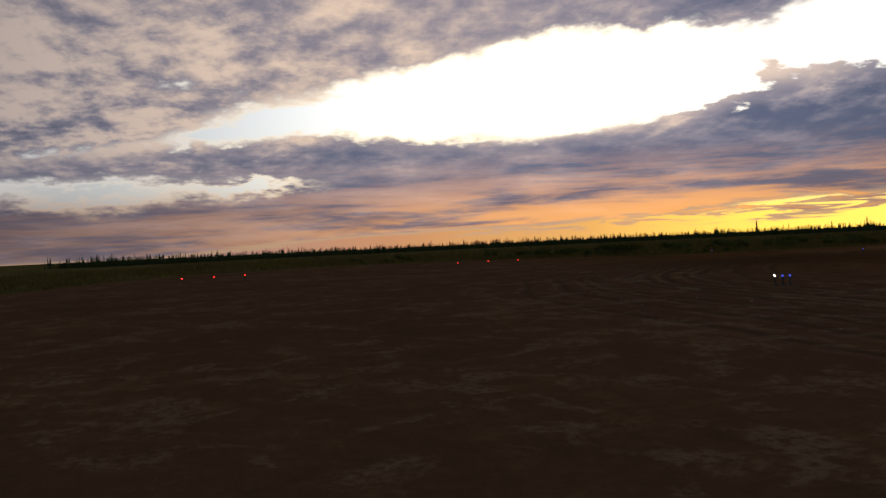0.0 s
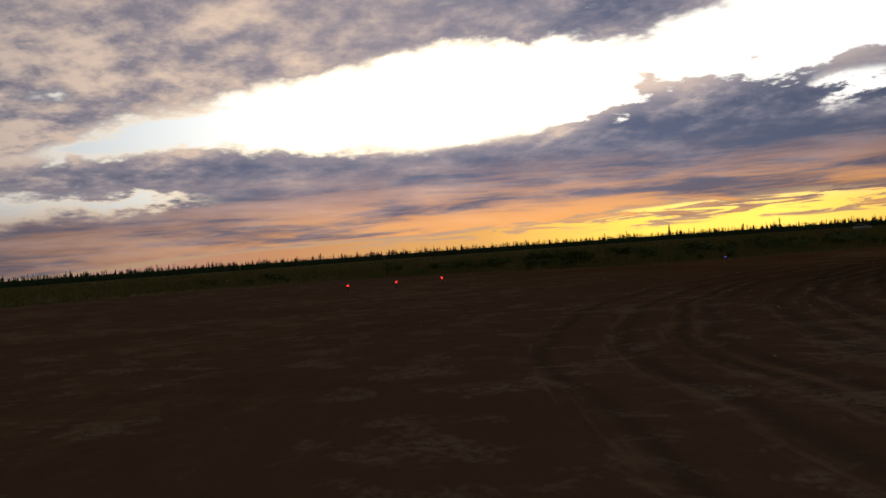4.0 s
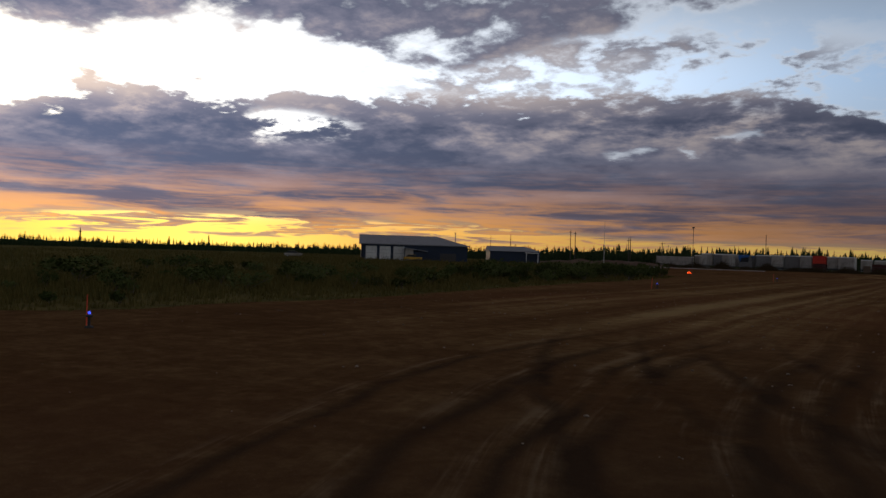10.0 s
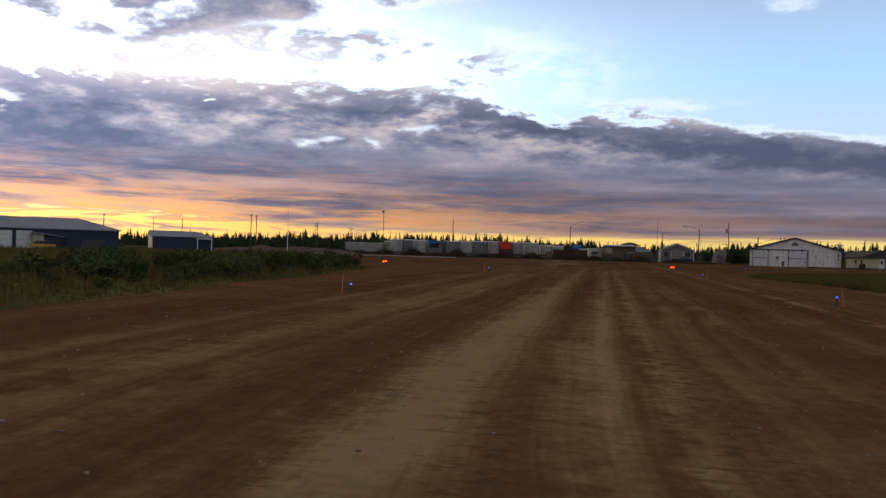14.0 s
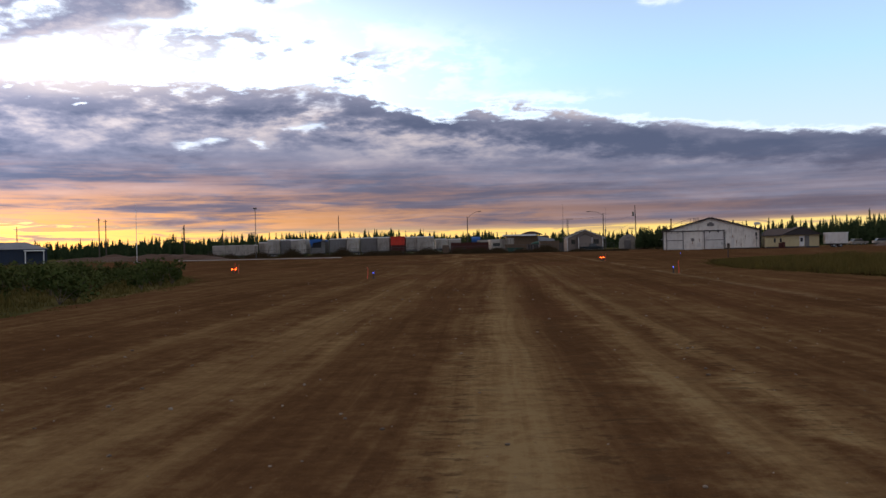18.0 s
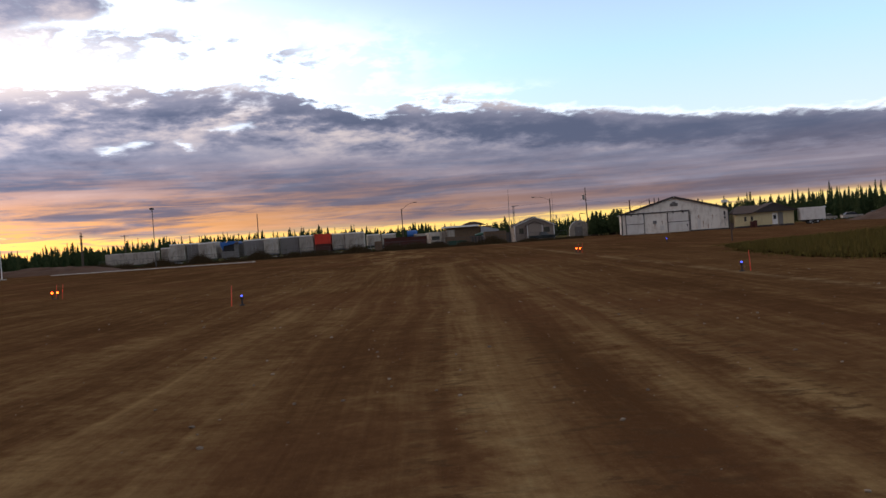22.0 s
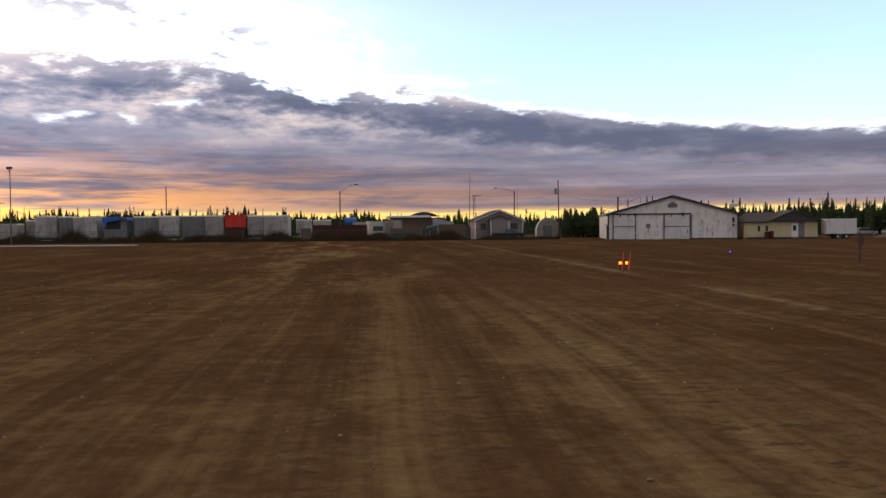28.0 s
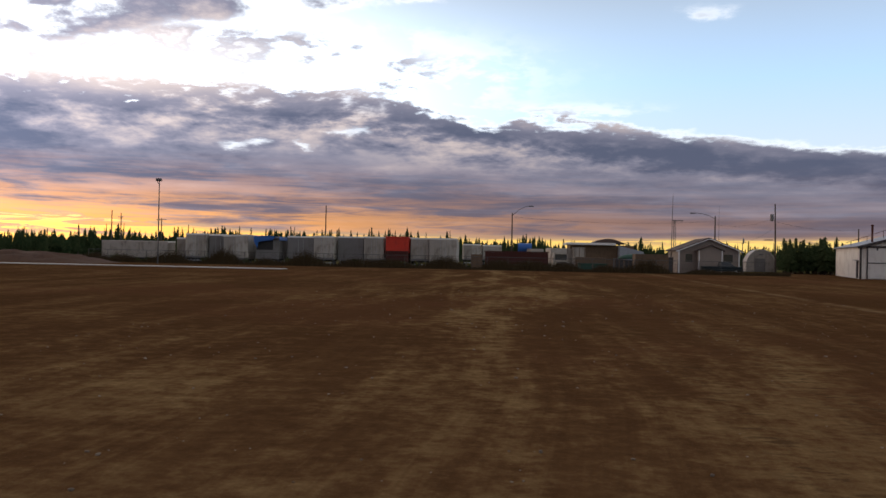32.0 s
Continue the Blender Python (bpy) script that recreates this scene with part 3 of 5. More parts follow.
def thing(name, label, category, m=None, group="", kind=""):
    ob = new(name)
    ob.empty_display_size = 0.3
    if m is not None:
        ob.matrix_world = m
    return tagged(ob, label, category, group, kind)


def box(bm, x0, x1, y0, y1, z0, z1, bevel=0.0):
    """An axis-aligned block with bevelled edges."""
    made = bmesh.ops.create_cube(bm, size=1.0, matrix=Matrix.LocRotScale(((x0 + x1) / 2, (y0 + y1) / 2, (z0 + z1) / 2), None, (x1 - x0, y1 - y0, z1 - z0)))
    if bevel:
        edges = list({e for v in made["verts"] for e in v.link_edges})
        bmesh.ops.bevel(bm, geom=edges, offset=bevel, segments=1, affect="EDGES", profile=0.5)
    return bm


def block(*size, bevel=0.0):
    return box(bmesh.new(), *size, bevel=bevel)


def rod(bm, a, b, r0, r1=None, sides=8):
    """A tapered round bar from a to b."""
    a, b = Vector(a), Vector(b)
    m = Matrix.Translation((a + b) / 2) @ (b - a).to_track_quat("Z", "Y").to_matrix().to_4x4()
    bmesh.ops.create_cone(bm, cap_ends=True, segments=sides, radius1=r0, radius2=r0 if r1 is None else r1, depth=(b - a).length, matrix=m)
    return bm


def bar(a, b, r0, r1=None, sides=8):
    return rod(bmesh.new(), a, b, r0, r1, sides)


def prism(points, y0, y1):
    """A solid with the outline points (x, z), from y0 to y1."""
    bm = bmesh.new()
    a = [bm.verts.new((x, y0, z)) for x, z in points]
    b = [bm.verts.new((x, y1, z)) for x, z in points]
    bm.faces.new(a)
    bm.faces.new(b[::-1])
    for i in range(len(a)):
        j = (i + 1) % len(a)
        bm.faces.new((a[j], a[i], b[i], b[j]))
    bmesh.ops.recalc_face_normals(bm, faces=bm.faces)
    return bm


def slab_between(p, q, y0, y1, t):
    """A roof slab whose lower face runs from p to q in x, z."""
    (x0, z0), (x1, z1) = p, q
    n = Vector((-(z1 - z0), x1 - x0)).normalized() * t
    if n.y < 0:
        n = -n
    return prism([(x0, z0), (x1, z1), (x1 + n.x, z1 + n.y), (x0 + n.x, z0 + n.y)], y0, y1)


def sheet(name, verts, faces, mat):
    me = bpy.data.meshes.new(name)
    me.from_pydata(verts, [], faces)
    me.materials.append(mat)
    me.update()
    return new(name, me)

# ---- ground ----


def ground_sheet():
    xs = [-4500, -1500, -600, -300, -150, 0, 150, 300, 600, 1500, 4500]
    verts = [(x, y, -0.05) for y in xs for x in xs]
    n = len(xs)
    faces = [(j * n + i, j * n + i + 1, (j + 1) * n + i + 1, (j + 1) * n + i) for j in range(n - 1) for i in range(n - 1)]
    return tagged(sheet("ground", verts, faces, TURF), "flat dark green and brown boggy ground", "ground", kind="structure")


ground_sheet()

EDGE = [(420, -47), (60, -46), (30, -44), (22, -38), (20.5, -20), (23.2, 5), (23.4, 30), (22.4, 45), (20.8, 58), (22.4, 70), (26.5, 83), (36, 92), (60, 99), (150, 108),
        (150, 196), (48, 206), (22, 203), (-10, 200), (-62, 196), (-80, 150), (-56, 105), (-37, 84), (-24, 62), (-19, 50), (-17.2, 30), (-15.8, 0),
        (-13.6, -22), (-14, -36), (-17, -44), (-32, -53), (-40, -63), (-43, -80), (-36, -96), (-20, -104.5), (0, -108.5), (420, -118)]


def inside(x, y, poly):
    hit = False
    for i in range(len(poly)):
        (x0, y0), (x1, y1) = poly[i - 1], poly[i]
        if (y0 > y) != (y1 > y) and x < (x1 - x0) * (y - y0) / (y1 - y0) + x0:
            hit = not hit
    return hit


def edge_dist(x, y, poly):
    best = 1e9
    for i in range(len(poly)):
        (x0, y0), (x1, y1) = poly[i - 1], poly[i]
        ex, ey = x1 - x0, y1 - y0
        k = min(max(((x - x0) * ex + (y - y0) * ey) / (ex * ex + ey * ey), 0), 1)
        best = min(best, math.hypot(x - x0 - k * ex, y - y0 - k * ey))
    return best


def ragged(poly, step, amount, seed):
    """The outline with a wandering edge."""
    out, rng = [], random.Random(seed)
    for i in range(len(poly)):
        (x0, y0), (x1, y1) = poly[i - 1], poly[i]
        n = max(1, int(math.hypot(x1 - x0, y1 - y0) / step))
        for k in range(n):
            t = k / n
            out.append((x0 + (x1 - x0) * t + rng.uniform(-amount, amount), y0 + (y1 - y0) * t + rng.uniform(-amount, amount)))
    return out


def gravel_sheet():
    bm = bmesh.new()
    f = bm.faces.new([bm.verts.new((x, y, 0.0)) for x, y in ragged(EDGE, 2.5, 0.45, 3)])
    bmesh.ops.triangulate(bm, faces=[f])
    for face in bm.faces:
        if face.normal.z < 0:
            face.normal_flip()
    return tagged(link("road", bm, GRAVEL), "brown gravel runway, taxiway and apron with pale wheel tracks", "gravel road", kind="structure")


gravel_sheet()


def strip_of_concrete():
    bm = block(-62, -27, 160.0, 163.0, 0.0, 0.10, bevel=0.03)
    return tagged(link("pavement", bm, CONCRETE), "low pale concrete slab on the gravel apron", "pavement", kind="structure")


strip_of_concrete()

# ---- airfield lights ----


def edge_light(glass, label, stake=False, twin=False, size=0.040):
    t = thing("taxiway_light", label, "airfield light")
    part("base", bar((0, 0, 0), (0, 0, 0.05), 0.12, 0.10, 12), BLACK, t)
    for x in ((-0.165, 0.165) if twin else (0.0,)):
        part("stem", bar((x, 0, 0.03), (x, 0, 0.30), 0.035, 0.03, 10), BLACK, t)
        part("collar", bar((x, 0, 0.28), (x, 0, 0.34), 0.075, 0.085, 12), BLACK, t)
        bm = bmesh.new()
        bmesh.ops.create_uvsphere(bm, u_segments=12, v_segments=8, radius=size, matrix=Matrix.Translation((x, 0, 0.40)))
        part("lens", bm, glass, t, "glowing glass lens", smooth=True)
    if stake:
        part("stake", bar((0.42, 0.1, 0), (0.37, 0.1, 0.86), 0.020, 0.012, 6), ORANGE, t, "thin orange marker stake")
    if twin:
        for x in (0.06, 0.42):
            part("stake", bar((x - 0.05, 0.25, 0), (x + 0.04, 0.25, 0.92), 0.016, 0.010, 6), ORANGE, t, "thin orange marker stake")
    return t


BLUE = edge_light(BLUE_GLASS, "blue taxiway edge light with an orange marker stake", stake=True)
BLUE.matrix_world = pose(14.3, 50.2, 0)
tagged(BLUE, group="blue taxiway lights")
for x, y, turn in ((-6.6, 50.9, 180), (-8.5, 7.5, 180), (14.9, 11.4, 20), (-9.2, -41.3, 140)):
    copy_thing(BLUE, pose(x, y, 0, 0, 0, turn))
AMBER = edge_light(AMBER_GLASS, "pair of bright amber lights at the apron entrance", twin=True, size=0.072)
AMBER.matrix_world = pose(15.65, 88.5, 0)
tagged(AMBER, group="amber apron lights")
copy_thing(AMBER, pose(-21.9, 68.7, 0, 0, 0, 12))
RED = edge_light(RED_GLASS, "red runway end light on a short stem", size=0.065)
RED.matrix_world = pose(-13.2, -61.8, 0)
tagged(RED, group="red runway end lights")
for x, y in ((-12.8, -65.2), (-12.4, -68.6), (-6.1, -90.0), (-5.4, -92.7), (-4.8, -95.4)):
    copy_thing(RED, pose(x, y, 0))
WHITE = edge_light(WHITE_GLASS, "bright white runway edge light on a short stem", size=0.042)
WHITE.matrix_world = pose(39.57, -66.64, 0)
PLAIN = edge_light(BLUE_GLASS, "blue taxiway edge light without a stake")
PLAIN.matrix_world = pose(28.6, 103.4, 0)
tagged(PLAIN, group="blue taxiway lights")
for x, y in ((11.3, -39.4), (39.74, -66.40), (39.9, -66.16)):
    copy_thing(PLAIN, pose(x, y, 0))

# ---- buildings ----


def window_part(parent, x0, x1, z0, z1, y, trim=WHITE_TRIM, label="white window frame"):
    """A framed window let into a wall that faces -y."""
    w = part("window", block(x0, x1, y - 0.03, y + 0.06, z0, z1, bevel=0.012), trim, parent, label)
    part("pane", block(x0 + 0.07, x1 - 0.07, y - 0.045, y - 0.02, z0 + 0.07, z1 - 0.07), PANE, w, "dark reflecting pane")
    return w


def white_hangar():
    W, L, EAVE, APEX = 10.2, 21.0, 4.15, 7.0
    t = thing("hangar", "stained white metal hangar with low gable and two sliding doors", "hangar", pose(53.6, 174.2, 0, 0, 0, -13.6))
    front = prism([(-W, 0), (W, 0), (W, EAVE), (0, APEX), (-W, EAVE)], 0, 0.25)
    part("wall", front, WHITE_CLAD, t, "white gable wall with rust stains")
    part("wall", prism([(-W, 0), (W, 0), (W, EAVE), (0, APEX), (-W, EAVE)], L - 0.25, L), WHITE_CLAD, t)
    for s in (-1, 1):
        part("wall", block(min(s * W, s * (W - 0.25)), max(s * W, s * (W - 0.25)), 0.25, L - 0.25, 0, EAVE - 0.03), WHITE_CLAD, t)
        roof = part("roof", slab_between((0, APEX + 0.01), (s * (W + 0.35), EAVE + 0.01 - 0.35 * (APEX - EAVE) / W), -0.35, L + 0.3, 0.12), GREY_ROOF, t, "grey sheet-metal roof slope")
        part("fascia", slab_between((0, APEX - 0.20), (s * (W + 0.37), EAVE - 0.20 - 0.37 * (APEX - EAVE) / W), -0.39, -0.352, 0.34), DARK_TRIM, roof, "dark brown fascia board")
        part("corner_trim", block(s * W - 0.12, s * W + 0.12, -0.06, 0.16, 0, EAVE - 0.1, bevel=0.02), DARK_TRIM, t)
    rail = part("door_track", block(-W + 0.6, 2.9, -0.22, -0.02, 4.02, 4.22, bevel=0.03), DARK_TRIM, t, "dark sliding door track")
    part("rail_bracket", block(-6.1, -5.9, -0.3, -0.02, 3.85, 4.3), DARK_TRIM, rail)
    part("rail_bracket", block(1.4, 1.6, -0.3, -0.02, 3.85, 4.3), DARK_TRIM, rail)
    for x0, x1 in ((-W + 0.75, -5.9), (-1.35, 2.75)):
        d = part("door", block(x0, x1, -0.16, -0.03, 0.08, 3.9, bevel=0.02), DOOR_PANEL, t, "white sliding door leaf in a dark frame")
        for xa in (x0, x1):
            part("frame", block(xa - 0.07, xa + 0.07, -0.21, -0.03, 0.03, 3.98, bevel=0.01), DARK_TRIM, d)
        part("rail", block(x0 + 0.07, x1 - 0.07, -0.20, -0.15, 2.0, 2.12), DARK_TRIM, d)
        for xa in (x0 + 1.1, x1 - 1.1):
            part("roller", block(xa - 0.09, xa + 0.09, -0.24, -0.14, 3.65, 4.0, bevel=0.02), DARK_TRIM, d)
    part("sign_board", block(-0.75, 0.75, -0.10, 0.0, 5.15, 5.75, bevel=0.04), GREY_PANEL, t, "faded grey emblem board")
    part("emblem", block(-0.35, 0.35, -0.14, -0.10, 5.28, 6.0, bevel=0.05), GREY_PANEL, t)
    part("side_door", block(-4.2, -3.5, -0.08, 0.0, 1.9, 2.5, bevel=0.02), GREY_PANEL, t, "small grey hatch")
    part("hatch", block(-2.9, -2.1, -0.06, 0.0, 0.5, 1.5, bevel=0.02), DOOR_PANEL, t)
    part("utility_box", block(9.3, 9.6, -0.3, 0.0, 2.7, 3.5, bevel=0.04), DARK_TRIM, t, "dark electrical boxes")
    part("wall_lamp", block(9.3, 9.62, -0.42, 0.0, 2.1, 2.4, bevel=0.03), BLACK, t)
    part("patch_panel", block(4.3, 4.9, -0.04, 0.0, 0.1, 2.2, bevel=0.01), DOOR_PANEL, t)
    part("flue", bar((-8.4, 3.0, 4.6), (-8.4, 3.0, 6.9), 0.13, 0.13, 10), RUST, t, "rusty flue pipe")
    part("flue_cap", bar((-8.4, 3.0, 6.9), (-8.4, 3.0, 7.05), 0.22, 0.16, 10), RUST, t)
    part("vent", bar((4.9, 2.0, 5.8), (4.9, 2.0, 6.35), 0.14, 0.14, 10), DARK_TRIM, t)
    part("vent", bar((-2.4, 6.0, 6.3), (-2.4, 6.0, 7.2), 0.10, 0.10, 8), DARK_TRIM, t)
    part("vent", bar((-3.3, 6.0, 6.1), (-3.3, 6.0, 7.2), 0.10, 0.10, 8), DARK_TRIM, t)
    for k, (x, z0, z1) in enumerate(((4.6, 2.3, 3.1), (5.4, 0.6, 1.9), (-2.4, 1.6, 2.4), (7.2, 2.0, 3.0), (-3.85, 0.9, 1.88), (6.3, 0.3, 1.1))):
        part("stain", prism([(x - 0.10, z1), (x - 0.04, z0), (x + 0.03, z0 + 0.1), (x + 0.11, z1)], -0.006, -0.002), RUST_STAIN, t, "rust streak down the cladding")
    for x in (4.35, 6.9, 8.6):
        part("seam", block(x - 0.012, x + 0.012, -0.014, -0.002, 0.05, EAVE + (W - x) * (APEX - EAVE) / W - 0.35), GREY_PANEL, t)
    part("kick_board", block(2.9, W - 0.2, -0.05, -0.002, 0.0, 0.22), DARK_TRIM, t, "dark board along the foot of the wall")
    part("door_handle", block(2.25, 2.4, -0.26, -0.17, 1.0, 1.5, bevel=0.01), DARK_TRIM, t)
    horn = part("bracket", bar((9.3, 0.6, 4.4), (9.3, 0.6, 5.6), 0.05, 0.04, 6), DARK_TRIM, t, "thin steel bracket above the eave")
    part("loudspeaker", block(9.1, 10.3, 0.3, 0.9, 5.15, 5.75, bevel=0.12), DOOR_PANEL, horn, "pale weathered box loudspeaker")
    part("bolt", bar((10.3, 0.6, 5.4), (10.6, 0.6, 5.4), 0.05, 0.05, 6), DARK_TRIM, horn)
    part("conduit", bar((9.45, -0.08, 0.4), (9.45, -0.08, 2.7), 0.03, 0.03, 6), DARK_TRIM, t)
    part("weathered_strip", block(2.9, 3.06, -0.03, -0.002, 0.25, 3.9), GREY_PANEL, t)
    g_rail = bmesh.new()
    rod(g_rail, (-10.6, 9, 4.75), (-4.0, 9, 7.2), 0.03)
    for k in range(4):
        x = -10.0 + 2.0 * k
        rod(g_rail, (x, 9, 4.2 + 0.28 * (x + 10.6)), (x, 9, 4.95 + 0.371 * (x + 10.0)), 0.03)
    part("guard_rail", g_rail, RUST, t, "thin rusty roof handrail")
    win = part("side_shutter", block(-W - 0.12, -W, 1.5, 2.6, 0.1, 2.3, bevel=0.02), DARK_TRIM, t, "dark side door")
    part("hood", block(-W - 0.5, -W - 0.12, 1.3, 2.8, 2.35, 2.45), GREY_ROOF, win)
    return t


def office():
    t = thing("office", "single-storey cream office with a brown hipped roof beside the hangar", "building", pose(64.0, 170.0, 0, 0, 0, -14))
    L, D, H = 10.7, 8.0, 2.75
    part("wall", block(0, L, 0, 0.2, 0.15, H), CREAM_CLAD, t, "cream ribbed front wall")
    part("wall", block(0, L, D - 0.2, D, 0.15, H), CREAM_CLAD, t)
    part("wall", block(0, 0.2, 0.2, D - 0.2, 0.15, H), CREAM_CLAD, t)
    part("wall", block(L - 0.2, L, 0.2, D - 0.2, 0.15, H), CREAM_CLAD, t)
    part("skirt", block(0.03, L - 0.03, -0.03, D, 0, 0.3), DARK_TRIM, t)
    bm = bmesh.new()
    a, b, z0, z1 = -0.5, L + 0.5, H, 4.25
    p = [bm.verts.new(c) for c in ((a, -0.5, z0), (b - 0.2, -0.5, z0), (b - 0.2, D + 0.5, z0), (a, D + 0.5, z0), (a + 1.5, D / 2, z1), (b - 2.2, D / 2, z1))]
    for f in ((0, 1, 5, 4), (1, 2, 5), (2, 3, 4, 5), (3, 0, 4), (3, 2, 1, 0)):
        bm.faces.new([p[i] for i in f])
    bmesh.ops.recalc_face_normals(bm, faces=bm.faces)
    roof = part("roof", bm, BROWN_ROOF, t, "brown shingle roof")
    part("fascia", block(a, 3.0, -0.56, -0.50, z0 - 0.16, z0 + 0.02), DARK_TRIM, roof)
    gable = part("gable", prism([(3.3, H + 0.02), (b, H + 0.02), (7.0, 4.42)], -0.72, D - 0.5), DARK_TRIM, t, "dark brown boarded front gable")
    for q in ((3.1, 7.0), (b + 0.2, 7.0)):
        part("gable_roof", slab_between((q[1], 4.44), (q[0], H - 0.02), -0.9, D - 0.4, 0.1), BROWN_ROOF, gable)
    window_part(t, 1.7, 2.1, 1.2, 2.1, 0.0, DARK_TRIM, "dark window frame")
    window_part(t, 2.9, 3.3, 1.2, 2.1, 0.0, DARK_TRIM, "dark window frame")
    d = part("door", block(6.8, 7.75, -0.07, 0.05, 0.3, 2.5, bevel=0.02), WHITE_TRIM, t, "white entrance door")
    part("pane", block(7.0, 7.5, -0.09, -0.07, 1.3, 2.1), PANE, d)
    part("handle", block(7.6, 7.66, -0.12, -0.07, 1.15, 1.25), STEEL, d)
    part("panel", block(7.85, 8.75, -0.06, 0.02, 0.3, 2.6, bevel=0.02), GREY_PANEL, t, "grey wall panel beside the door")
    part("step", block(6.6, 8.0, -1.0, -0.08, 0, 0.15, bevel=0.02), WOOD, t)
    part("step", block(6.7, 7.9, -0.6, -0.08, 0.15, 0.29, bevel=0.02), WOOD, t)
    part("barrel", bar((2.9, -0.9, 0), (2.9, -0.9, 1.15), 0.36, 0.36, 14), RUST, t)
    part("barrel", bar((3.55, -1.0, 0), (3.55, -1.0, 1.3), 0.32, 0.32, 14), RUST, t)
    return t


def house():
    t = thing("house", "small tan house with a low gable roof and a projecting porch", "house", pose(28.1, 190.2, 0, 0, 0, -2))
    W, L, E, A = 4.25, 10.0, 3.4, 5.1
    part("wall", prism([(-W, 0), (W, 0), (W, E), (0, A), (-W, E)], 0, 0.2), TAN_SIDING, t, "tan front gable wall")
    part("wall", prism([(-W, 0), (W, 0), (W, E), (0, A), (-W, E)], L - 0.2, L), TAN_SIDING, t)
    for s in (-1, 1):
        part("wall", block(min(s * W, s * (W - 0.2)), max(s * W, s * (W - 0.2)), 0.2, L - 0.2, 0, E - 0.03), TAN_SIDING, t)
        r = part("roof", slab_between((0, A + 0.01), (s * (W + 0.45), E + 0.01 - 0.45 * (A - E) / W), -0.4, L + 0.4, 0.14), BROWN_ROOF, t, "dark shingle roof slope")
        part("fascia", slab_between((0, A - 0.10), (s * (W + 0.47), E - 0.10 - 0.47 * (A - E) / W), -0.45, -0.402, 0.13), WHITE_TRIM, r, "white fascia board")
        part("corner_board", block(s * W - 0.09, s * W + 0.09, -0.05, 0.12, 0, E - 0.05, bevel=0.01), WHITE_TRIM, t)
    porch = part("porch", prism([(-1.7, 0), (1.5, 0), (1.5, 3.4), (-0.1, 4.1), (-1.7, 3.4)], -1.6, -0.02), TAN_SIDING, t, "closed porch with its own gable")
    for s in (-1, 1):
        part("porch_roof", slab_between((-0.1, 4.12), (-0.1 + s * 1.95, 3.27), -1.85, -0.02, 0.1), BROWN_ROOF, porch)
        part("trim", block(-0.1 + s * 1.6 - 0.07, -0.1 + s * 1.6 + 0.07, -1.65, -1.55, 0, 3.35), WHITE_TRIM, porch)
    window_part(t, -3.4, -2.3, 1.6, 2.9, 0.0, TAN_SIDING, "tan window frame")
    window_part(t, 2.0, 3.4, 1.6, 2.9, 0.0, TAN_SIDING, "tan window frame")
    part("vent", bar((2.0, 5, 4.3), (2.0, 5, 5.2), 0.08), STEEL, t)
    for k in range(11):
        part("siding_lap", block(-W + 0.1, -1.75, -0.022, -0.002, 0.3 + k * 0.3, 0.32 + k * 0.3), TAN_SIDING, t)
        part("siding_lap", block(1.55, W - 0.1, -0.022, -0.002, 0.3 + k * 0.3, 0.32 + k * 0.3), TAN_SIDING, t)
    return t


def arched_hut():
    t = thing("hut", "small white arched storage hut with a grey door beside the house", "shed", pose(44.0, 218.2, 0, 0, 0, -10))
    R, H = 2.45, 3.95
    arc = [(-R, 0)] + [(-R * math.cos(math.pi * k / 14), 1.1 + (H - 1.1) * math.sin(math.pi * k / 14)) for k in range(15)] + [(R, 0)]
    part("wall", prism(arc, 0.0, 0.12), WHITE_PANEL, t, "dull white arched end wall")
    part("shell", prism([(x * 1.03, z * 1.03) for x, z in arc] + [(x * 0.97, z * 0.97) for x, z in arc[::-1]], -0.15, 6.0), WHITE_PANEL, t, "ribbed white arched shell")
    d = part("door", block(-1.1, 0.7, -0.08, 0.0, 0.0, 2.4, bevel=0.02), GREY_PANEL, t, "grey double door")
    part("handle", block(-0.3, -0.24, -0.12, -0.08, 1.0, 1.2), STEEL, d)
    part("vent", block(-0.3, 0.3, -0.08, 0.0, 2.95, 3.25, bevel=0.02), GREY_PANEL, t)
    return t


